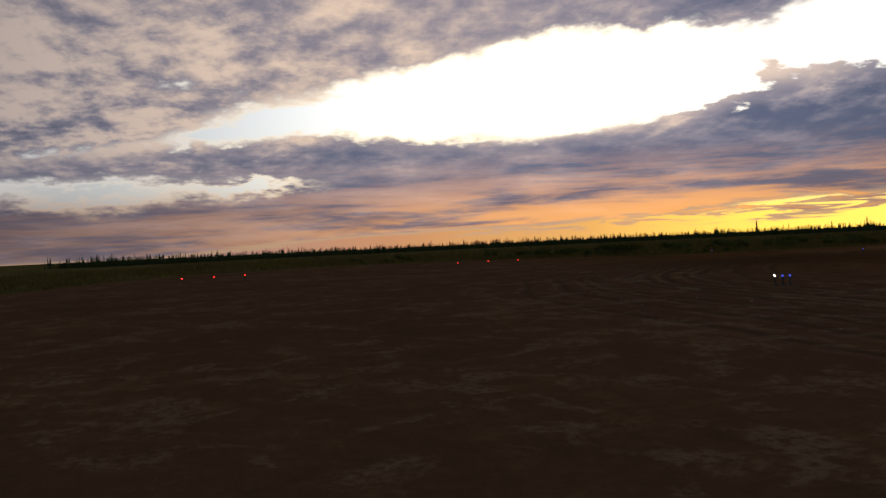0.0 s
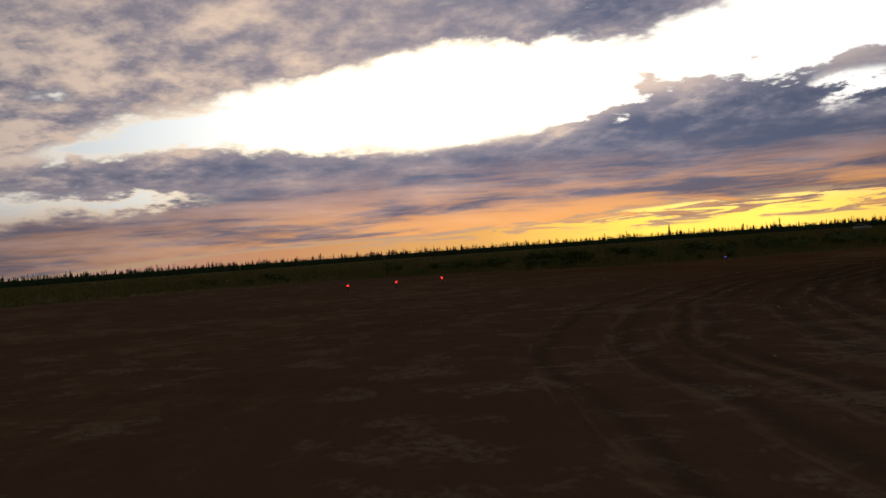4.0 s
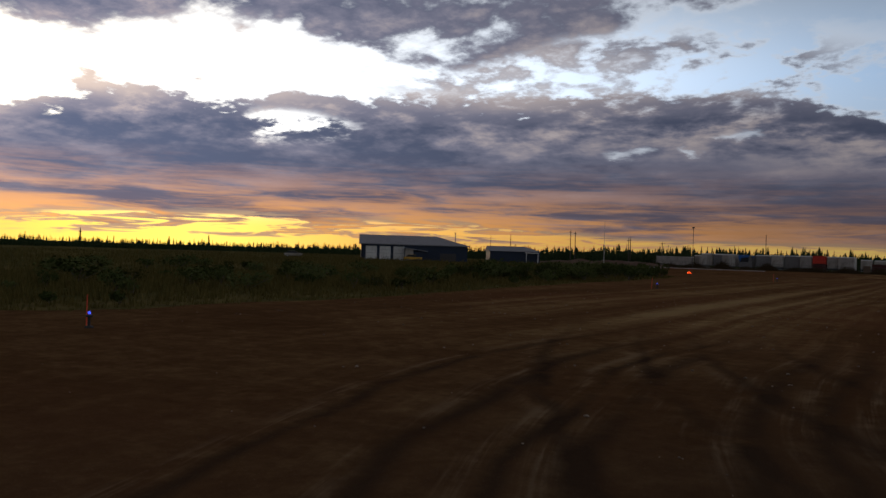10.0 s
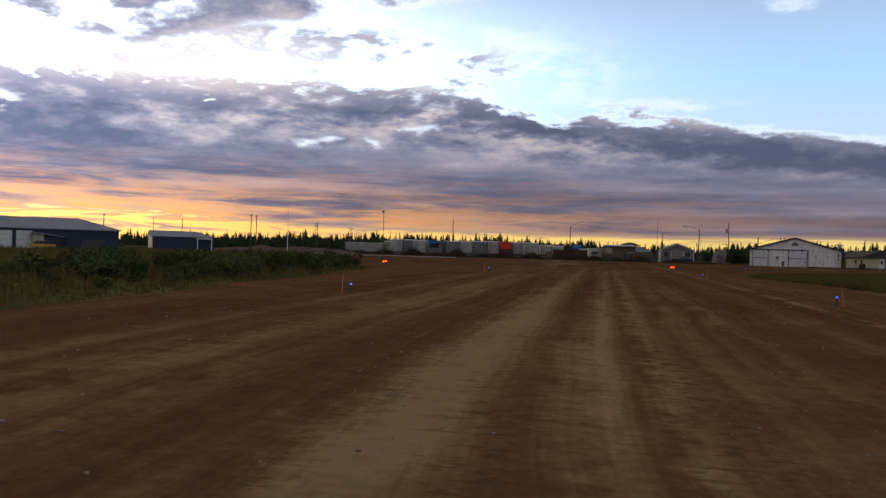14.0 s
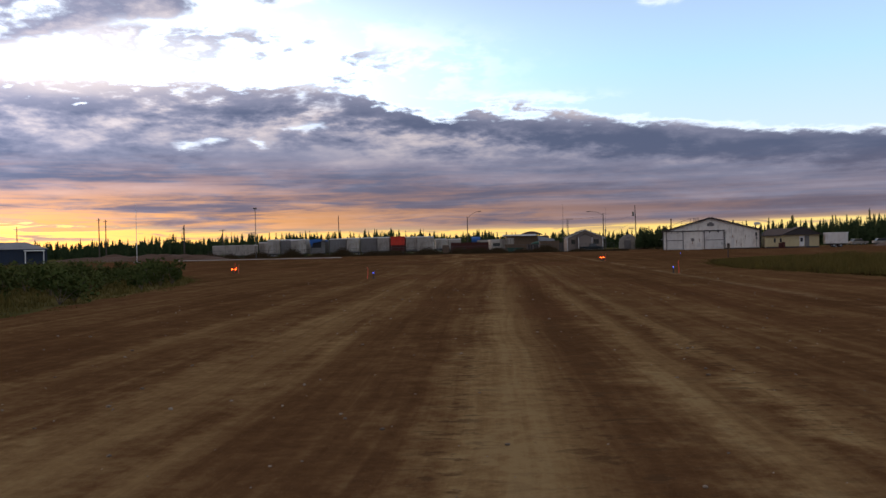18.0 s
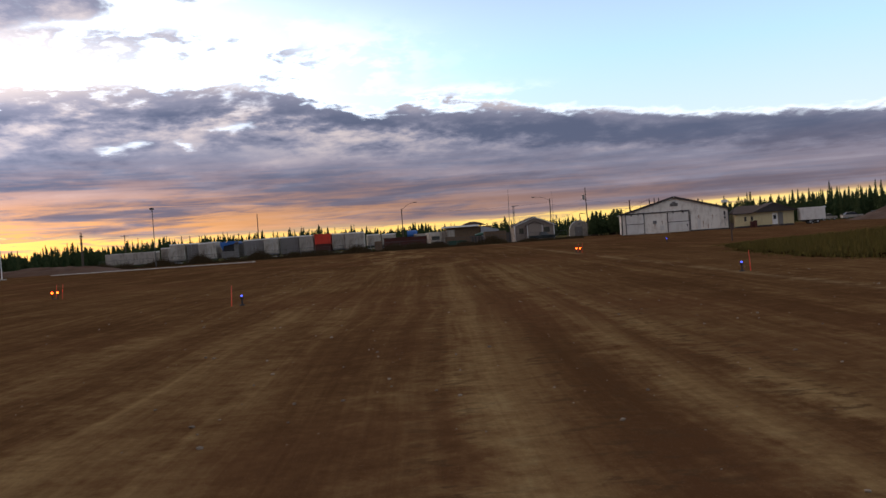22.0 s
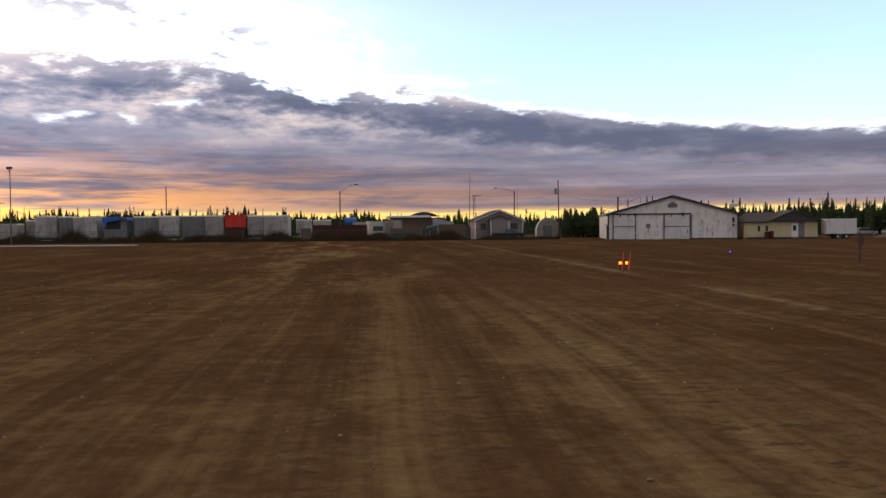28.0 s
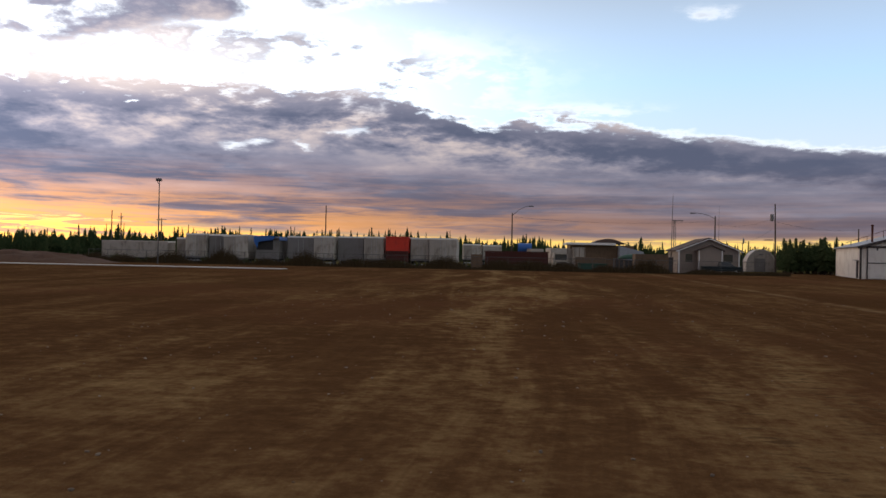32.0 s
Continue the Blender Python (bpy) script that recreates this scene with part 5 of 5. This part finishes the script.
wood_pole(-75.0, 236.0, 8.4, "wooden pole with a wide floodlight arm", ((8.1, 2.2),))
wood_pole(-121.0, 205.0, 9.5, "far wooden pole by the workshop")
wood_pole(66.5, 232.0, 8.5, "short wooden pole behind the hangar")


def flood_mast(x, y, h):
    t = thing("floodlight_mast", "slim steel mast with a small floodlight on top", "lamp post", pose(x, y, 0))
    part("mast", bar((0, 0, 0), (0, 0, h), 0.10, 0.06, 10), OLD_STEEL, t)
    part("head", block(-0.45, 0.3, -0.25, 0.25, h, h + 0.38, bevel=0.06), OLD_STEEL, t, "boxy unlit floodlight")
    part("bracket", bar((0, 0, h - 0.5), (-0.3, 0, h), 0.04, 0.04, 6), OLD_STEEL, t)
    return t


flood_mast(-48.8, 176.4, 11.3)
mast = thing("wind_mast", "slim pale mast with a small base", "mast", pose(-65.7, 150.8, 0))
part("pole", bar((0, 0, 0), (0, 0, 11.9), 0.08, 0.035, 8), WHITE_TRIM, mast)
part("base", block(-0.5, 0.5, -0.5, 0.5, 0, 0.15, bevel=0.02), CONCRETE, mast)
ant = thing("antenna_mast", "tall thin whip antenna behind the yard", "antenna", pose(22.9, 191.5, 0, 0, 0.8, 0))
part("pole", bar((0, 0, 0), (0, 0, 11.7), 0.08, 0.028, 8), OLD_STEEL, ant)
tower = thing("lattice_tower", "short lattice radio tower with a small top arm", "antenna", pose(25.3, 201.2, 0))
for x, y in ((-0.25, -0.15), (0.25, -0.15), (0, 0.3)):
    part("leg", bar((x, y, 0), (x * 0.6, y * 0.6, 8.1), 0.035, 0.03, 6), OLD_STEEL, tower)
lattice = bmesh.new()
for k in range(16):
    z, s = 0.5 * k, 1 if k % 2 else -1
    rod(lattice, (-0.24 * s, -0.14, z), (0.24 * s, -0.14, z + 0.5), 0.018, 0.018, 4)
    rod(lattice, (0.24 * s, -0.14, z), (0, 0.28, z + 0.5), 0.018, 0.018, 4)
part("bracing", lattice, OLD_STEEL, tower)
part("top_arm", block(-0.4, 1.3, -0.05, 0.05, 8.08, 8.2), OLD_STEEL, tower)
whip = thing("whip_antenna", "thin whip antenna beside the lamp pole", "antenna", pose(40.3, 233.0, 0))
part("rod", bar((0, 0, 0), (0, 0, 12.6), 0.07, 0.02, 6), OLD_STEEL, whip)
dish = thing("satellite_dish", "satellite dish on a thin post", "satellite dish", pose(33.2, 191.4, 0))
part("post", bar((0, 0, 0), (0, 0, 4.6), 0.06, 0.05, 8), OLD_STEEL, dish)
bm = bmesh.new()
bmesh.ops.create_cone(bm, cap_ends=True, segments=18, radius1=0.48, radius2=0.25, depth=0.14, matrix=Matrix.Translation((0.1, -0.1, 4.9)) @ Euler((radians(90), 0, radians(65))).to_matrix().to_4x4())
part("bowl", bm, GREY_PANEL, dish)
part("arm", bar((0, 0, 4.6), (0.5, -0.3, 4.8), 0.025, 0.02, 6), OLD_STEEL, dish)


def wires():
    t = thing("power_line", "thin sagging electric wires between the poles", "cable")
    spans = (((45.2, 216.4, 9.4), (39.8, 234, 9.0)), ((44.9, 216.4, 9.2), (66.5, 232, 8.3)), ((45.2, 216.4, 7.5), (31.0, 196, 4.2)), ((39.8, 234, 9.6), (-0.5, 227.5, 9.6)))
    for a, b in spans:
        bm, old = bmesh.new(), Vector(a)
        for k in range(1, 11):
            s = k / 10
            now = Vector(a).lerp(Vector(b), s) - Vector((0, 0, 3.2 * s * (1 - s)))
            rod(bm, old, now, 0.014, 0.014, 4)
            old = now
        part("wire", bm, BLACK, t)
    return t


wires()

sign = thing("sign_post", "small wooden sign post on the apron edge", "sign", pose(31.8, 93.6, 0, 0, 0, -20))
part("post", block(-0.06, 0.06, -0.06, 0.06, 0, 1.75, bevel=0.01), POLE_WOOD, sign)
part("board", block(-0.1, 0.22, -0.09, -0.062, 1.05, 1.7, bevel=0.01), POLE_WOOD, sign, "bare brown board seen edge-on")

# ---- earth mound and far vehicles ----


def mound(x, y, w, d, h, seed, label):
    bm = bmesh.new()
    n = 24
    grid = [[bm.verts.new((w * (i / n - 0.5), d * (j / n - 0.5),
                           h * max(0.0, 1 - (2 * i / n - 1) ** 2) ** 0.8 * max(0.0, 1 - (2 * j / n - 1) ** 2) * (0.8 + 0.5 * noise.noise((i * 0.4, j * 0.4, seed))) - 0.03)) for i in range(n + 1)] for j in range(n + 1)]
    for j in range(n):
        for i in range(n):
            bm.faces.new((grid[j][i], grid[j][i + 1], grid[j + 1][i + 1], grid[j + 1][i]))
    return tagged(link("earth_mound", bm, DIRT, m=pose(x, y, 0), smooth=True), label, "mound")


mound(103, 172, 26, 14, 3.2, 4, "reddish-brown heap of earth at the apron edge")
mound(-82, 190, 44, 10, 1.5, 7, "long low brown earth bank before the trees")
mound(-70, 176, 30, 8, 1.6, 9, "low brown earth bank by the poles")


def far_car(x, y, turn, mat, label):
    t = thing("parked_car", label, "car", pose(x, y, 0, 0, 0, turn), group="cars parked far off")
    part("body", prism([(-2.2, 0.35), (2.2, 0.35), (2.25, 0.9), (-2.2, 1.0)], -0.85, 0.85), mat, t)
    part("cab", prism([(-1.7, 0.97), (1.2, 0.9), (0.6, 1.5), (-1.2, 1.5)], -0.75, 0.75), PANE, t)
    part("roof_panel", block(-1.2, 0.6, -0.74, 0.74, 1.505, 1.55, bevel=0.02), mat, t)
    for px in (-1.4, 1.4):
        for py in (-0.75, 0.75):
            w = part("wheel", bar((px, py - 0.1, 0.33), (px, py + 0.1, 0.33), 0.33, 0.33, 14), BLACK, t)
            part("rim", bar((px, py - 0.11, 0.33), (px, py + 0.11, 0.33), 0.18, 0.18, 10), STEEL, w)
    return t


far_car(-97.5, 106.5, 35, YELLOW, "small yellow service vehicle before the workshop doors")
far_car(96, 196, 10, WHITE_PANEL, "white car parked far beyond the apron")
far_car(103, 198, -6, WHITE_PANEL, "white car parked far beyond the apron")
far_car(110, 199, 4, GREY_PANEL, "grey car parked far beyond the apron")
far_car(-128, 98, 40, WHITE_PANEL, "pale car parked in the grass near the workshop")

# ---- trees, shrubs and grass ----


def spruce_crown(bm, rng, h, r, layers, arms, base=0.0):
    """Tiers of drooping ragged boughs round a thin spire."""
    for k in range(layers):
        s = k / layers
        z = base + (h - base) * (0.06 + 0.94 * s)
        reach = r * (1 - s) ** 0.72 * rng.uniform(0.6, 1.2) + 0.08 * r
        turn = rng.uniform(0, 6.3)
        for j in range(arms):
            a = turn + 6.283 * j / arms + rng.uniform(-0.25, 0.25)
            q = reach * rng.uniform(0.65, 1.2)
            w = q * 0.42
            tip = (math.cos(a) * q, math.sin(a) * q, z - 0.32 * q - rng.uniform(0, 0.12))
            up = z + (h - base) / layers * 0.9
            lft = (math.cos(a + 0.6) * w, math.sin(a + 0.6) * w, z - 0.15 * q)
            rgt = (math.cos(a - 0.6) * w, math.sin(a - 0.6) * w, z - 0.15 * q)
            vs = [bm.verts.new(c) for c in ((0, 0, up), lft, tip, rgt)]
            bm.faces.new((vs[0], vs[1], vs[2]))
            bm.faces.new((vs[0], vs[2], vs[3]))


def spruce(seed, h, r, layers=17, arms=8):
    rng = random.Random(seed)
    t = thing("spruce_tree", "slender dark green spruce with a ragged narrow crown", "tree", group="spruces at the edge of the airfield")
    part("trunk", bar((0, 0, -0.1), (0, 0, h * 0.97), 0.035 * h ** 0.5 + 0.03, 0.015, 6), BARK, t)
    bm = bmesh.new()
    spruce_crown(bm, rng, h, r, layers, arms, base=h * 0.08)
    part("crown", bm, NEEDLE, t)
    return t


VARIANTS = [spruce(s, h, r) for s, h, r in ((1, 9.0, 1.25), (2, 7.5, 0.9), (3, 10.5, 1.3), (4, 6.0, 1.1), (5, 8.5, 0.75))]


def at(a, d):
    """The place at azimuth a, in degrees, and distance d from the taxiway's middle."""
    return math.sin(radians(a)) * d, 20 + math.cos(radians(a)) * d


def wood_edge(a):
    """Distance and tree height of the wood's edge by azimuth."""
    table = ((-125, 300, 4.2), (-80, 300, 4.2), (-55, 290, 4.4), (-40, 280, 5.6), (-32, 270, 6.4), (-24, 262, 8.6), (-12, 258, 8.8), (0, 262, 8.6), (4, 260, 7.0), (10, 258, 6.4), (14, 236, 7.0), (20, 232, 8.0), (24, 226, 8.6), (32, 215, 9.2), (60, 220, 9.2))
    for (a0, d0, h0), (a1, d1, h1) in zip(table, table[1:]):
        if a <= a1:
            k = min(max((a - a0) / (a1 - a0), 0), 1)
            return d0 + (d1 - d0) * k, h0 + (h1 - h0) * k
    return table[-1][1:]


rng = random.Random(11)
for k in range(64):
    i = rng.randrange(5)
    s = rng.uniform(3.4, 6.2) / (9.0, 7.5, 10.5, 6.0, 8.5)[i]
    y = rng.uniform(201, 216)
    copy_thing(VARIANTS[i], pose(rng.uniform(45.2 + 0.33 * (y - 210), 55), y, 0, 0, 0, rng.uniform(0, 360))).scale = (s * 1.8, s * 1.8, s)
placed = 0
for v in VARIANTS:
    v.matrix_world = pose(*at(24 + 2.4 * placed, 236 + 3 * placed), 0)
    placed += 1
SIZES = (9.0, 7.5, 10.5, 6.0, 8.5)
# taller single trees over the scrub to the west
for a, d, h in ((-57.1, 330, 6.4), (-50.6, 340, 5.8), (-59.6, 350, 5.0), (-61.0, 345, 4.8), (-52.6, 350, 5.0), (-66.0, 350, 4.6), (-79.3, 350, 4.6), (-80.8, 352, 4.3), (-101.0, 350, 4.4), (-104.5, 352, 4.4), (-98.0, 350, 4.2)):
    i = rng.randrange(5)
    x, y = 70 + math.sin(radians(a)) * d, -87 + math.cos(radians(a)) * d
    copy_thing(VARIANTS[i], pose(x, y, 0, 0, 0, rng.uniform(0, 360))).scale = (h / SIZES[i] * 1.3, h / SIZES[i] * 1.3, h / SIZES[i])
for k in range(150):
    a = rng.uniform(-28, 36)
    d, h = wood_edge(a)
    i = rng.randrange(5)
    x, y = at(a, d + rng.uniform(-5, 10))
    if 8 < x < 72 and y < 246:
        y = 246 + rng.uniform(0, 8)
    s = h * rng.uniform(0.6, 1.0) / SIZES[i]
    m = pose(x, y, 0, rng.uniform(-2, 2), rng.uniform(-2, 2), rng.uniform(0, 360))
    copy_thing(VARIANTS[i], m).scale = (s * 0.9, s * 0.9, s)


def far_wood():
    """The wood behind, too many trees to count."""
    r = random.Random(21)
    protos = []
    for k in range(6):
        bm = bmesh.new()
        spruce_crown(bm, r, 1.0, r.uniform(0.13, 0.22), 9, 6, base=0.04)
        bm.verts.index_update()
        protos.append((np.array([v.co[:] for v in bm.verts]), [[v.index for v in f.verts] for f in bm.faces]))
        bm.free()
    verts, faces, count = [], [], 0
    for k in range(4200):
        a = r.uniform(-125, 60)
        d, h = wood_edge(a)
        x, y = at(a, d + 8 + 55 * r.random() ** 1.5)
        clump = 0.92 + 0.25 * noise.noise((a * 0.5, 0, 0))
        hh = h * r.uniform(0.62, 0.95) * clump * (1.22 if r.random() < 0.08 else 1.0)
        thin = 1.0
        if a < -34:
            spike = r.random() < 0.12
            hh = h * (r.uniform(1.02, 1.28) if spike else r.uniform(0.68, 1.02)) * (0.93 + 0.30 * noise.noise((a * 1.7, 3.0, 0)))
            thin = 0.85 if spike else 1.1
        v, f = protos[r.randrange(6)]
        t = r.uniform(0, 6.3)
        c, s = math.cos(t), math.sin(t)
        w = hh * r.uniform(0.7, 1.3) * thin
        q = np.stack([(v[:, 0] * c - v[:, 1] * s) * w + x, (v[:, 0] * s + v[:, 1] * c) * w + y, v[:, 2] * hh - 0.05], 1)
        verts.append(q)
        faces += [[i + count for i in p] for p in f]
        count += len(v)
    # dense scrub at the foot of the wood
    for k in range(5200):
        a = r.uniform(-125, 60)
        d, h = wood_edge(a)
        x, y = at(a, d + 4 + 50 * r.random())
        hh = h * r.uniform(0.35, 0.68 if a > -34 else 0.62)
        v, f = protos[r.randrange(6)]
        w = hh * r.uniform(2.0, 3.2)
        verts.append(np.stack([v[:, 0] * w + x, v[:, 1] * w + y, v[:, 2] * hh - 0.05], 1))
        faces += [[i + count for i in p] for p in f]
        count += len(v)
    ob = sheet("far_wood", np.concatenate(verts).tolist(), faces, NEEDLE)
    return tagged(ob, "dense dark spruce wood with a jagged top along the horizon", "wood", kind="stuff")


far_wood()


def shrub(seed, h, w, n=260):
    r = random.Random(seed)
    bm = bmesh.new()
    lobes = [(r.uniform(-w, w) * 0.6, r.uniform(-w, w) * 0.6, r.uniform(0.35, 0.8) * h, r.uniform(0.3, 0.5) * w) for _ in range(7)]
    for _ in range(n):
        x, y, z, q = r.choice(lobes)
        d = Vector((r.gauss(0, 1), r.gauss(0, 1), r.gauss(0, 0.8))).normalized() * q * r.uniform(0.5, 1.05)
        c = Vector((x, y, max(0.08, z))) + d
        c.z = max(0.03, c.z)
        u = Vector((r.gauss(0, 1), r.gauss(0, 1), r.gauss(0, 1))).normalized()
        e = u.orthogonal().normalized()
        s = r.uniform(0.07, 0.16)
        bm.faces.new([bm.verts.new(c + p) for p in (u * s, e * s * 0.5, -u * s, -e * s * 0.5)])
    t = thing("shrub", "dense dark green willow shrub at the grass edge", "shrub", group="shrubs beside the gravel")
    part("leaves", bm, SHRUB, t)
    stems = bmesh.new()
    for k in range(6):
        rod(stems, (0, 0, -0.03), (r.uniform(-w, w) * 0.6, r.uniform(-w, w) * 0.6, h * 0.7), 0.02, 0.008, 4)
    part("stems", stems, BARK, t)
    return t


SHRUBS = [shrub(31, 1.1, 0.9), shrub(32, 1.5, 1.1, 340), shrub(33, 0.8, 0.8), shrub(34, 1.3, 1.4, 360)]
for k, s in enumerate(SHRUBS):
    s.matrix_world = pose(-21.0 - k * 1.6, 47 + k * 3, 0)
rng = random.Random(41)
made = 0
while made < 294:
    if made >= 230:
        x, y = rng.uniform(-60, -14), rng.uniform(-80, 10)
    elif made < 120:
        x, y = rng.uniform(-42, -17), rng.uniform(8, 66)
    elif made < 180:
        x, y = rng.uniform(-50, -14), rng.uniform(-50, 20)
    else:
        x, y = rng.uniform(-62, -22), rng.uniform(178, 184) if rng.random() < 0.6 else rng.uniform(90, 120)
    if y > 170:
        x = rng.uniform(-62, 4)
        y = 183.4 + rng.uniform(0, 0.8)
    elif inside(x, y, EDGE) or edge_dist(x, y, EDGE) < 1.0 or (made < 180 and edge_dist(x, y, EDGE) > 16) or (made >= 230 and edge_dist(x, y, EDGE) < 2.5):
        continue
    s = rng.uniform(0.6, 1.2) * (0.7 if 120 <= made < 230 else 1.0)
    copy_thing(SHRUBS[rng.randrange(4)], pose(x, y, 0, 0, 0, rng.uniform(0, 360))).scale = (s * 1.3, s * 1.3, s * 0.8) if made >= 230 else (s, s, s)
    made += 1


def tussocks(name, label, regions, blades, seed):
    """Grass: tufts of bent blades over the given rectangles (x0, x1, y0, y1, count, height)."""
    r = random.Random(seed)
    verts, faces = [], []
    for x0, x1, y0, y1, count, height in regions:
        done = 0
        for _ in range(count * 3):
            if done >= count:
                break
            x, y = r.uniform(x0, x1), r.uniform(y0, y1)
            near = edge_dist(x, y, EDGE)
            if inside(x, y, EDGE):
                if near > 1.8 or r.random() < near / 1.8 + 0.35:
                    continue
                near = 0.0
            done += 1
            hh = height * r.uniform(0.4, 1.2) * min(1.0, 0.22 + near * 0.14) * (0.7 + 0.6 * noise.noise((x * 0.12, y * 0.12, 2.0)) + 0.2)
            for _ in range(blades):
                a, lean = r.uniform(0, 6.3), r.uniform(0.1, 0.5) * hh
                bx, by = x + r.uniform(-0.25, 0.25), y + r.uniform(-0.25, 0.25)
                w = 0.018 + 0.02 * r.random()
                cx, sy = math.cos(a), math.sin(a)
                i = len(verts)
                verts += [(bx - sy * w, by + cx * w, -0.05), (bx + sy * w, by - cx * w, -0.05), (bx + cx * lean, by + sy * lean, hh * r.uniform(0.8, 1.1))]
                faces.append((i, i + 1, i + 2))
    return tagged(sheet(name, verts, faces, GRASS), label, "grass", kind="stuff")


def fence_weeds():
    """Tall weeds grown into the yard fence."""
    r = random.Random(61)
    verts, faces = [], []
    for _ in range(26000):
        x = r.uniform(-63, 37)
        y = 182.6 + r.uniform(-0.7, 1.6)
        hh = r.uniform(0.35, 1.55) * max(0.3, 0.85 + 1.4 * noise.noise((x * 0.25, 0.0, 5.0))) * (0.45 if x > 21 else 1.0)
        a, w = r.uniform(0, 6.3), 0.04
        i = len(verts)
        verts += [(x - w, y, -0.02), (x + w, y, -0.02), (x + math.cos(a) * hh * 0.35, y + math.sin(a) * hh * 0.35, hh)]
        faces.append((i, i + 1, i + 2))
    return tagged(sheet("weeds", verts, faces, WEED), "dark tall dry weeds along the yard fence", "weeds", kind="stuff")


fence_weeds()
tussocks("grass", "rough green and straw-coloured grass beside the taxiway",
         ((-45, -12, -60, 75, 13000, 0.55), (-110, -45, -60, 100, 6000, 0.9), (19, 45, 20, 98, 9000, 0.55), (45, 110, 30, 108, 3500, 0.6),
          (-120, -14, -140, -50, 6000, 0.7), (11, 60, -44, 20, 3500, 0.35), (-20, 60, -150, -105, 2500, 0.6), (-190, -60, 60, 180, 3500, 0.9), (-200, -120, -120, 60, 3000, 0.9)), 6, 51)


def pebbles():
    """Loose stones along the taxiway."""
    r = random.Random(71)
    bm = bmesh.new()
    bmesh.ops.create_icosphere(bm, subdivisions=1, radius=1.0)
    bm.verts.index_update()
    base = np.array([v.co[:] for v in bm.verts])
    tris = [[v.index for v in f.verts] for f in bm.faces]
    bm.free()
    verts, faces = [], []
    for k in range(3200):
        y = r.uniform(-75, 120)
        x = r.uniform(-12, 17) if y > -40 else r.uniform(-5, 70)
        s = 0.010 + 0.028 * r.random() ** 3
        warp = 1 + 0.25 * np.array([[r.uniform(-1, 1)] for _ in range(len(base))])
        q = base * warp * (s * r.uniform(0.8, 1.4), s, s * 0.65) + (x, y, s * 0.3)
        faces += [[i + k * len(base) for i in t] for t in tris]
        verts.append(q)
    ob = sheet("pebbles", np.concatenate(verts).tolist(), faces, STONE)
    return tagged(ob, "small loose brown and grey stones on the gravel", "stones", kind="stuff")


pebbles()
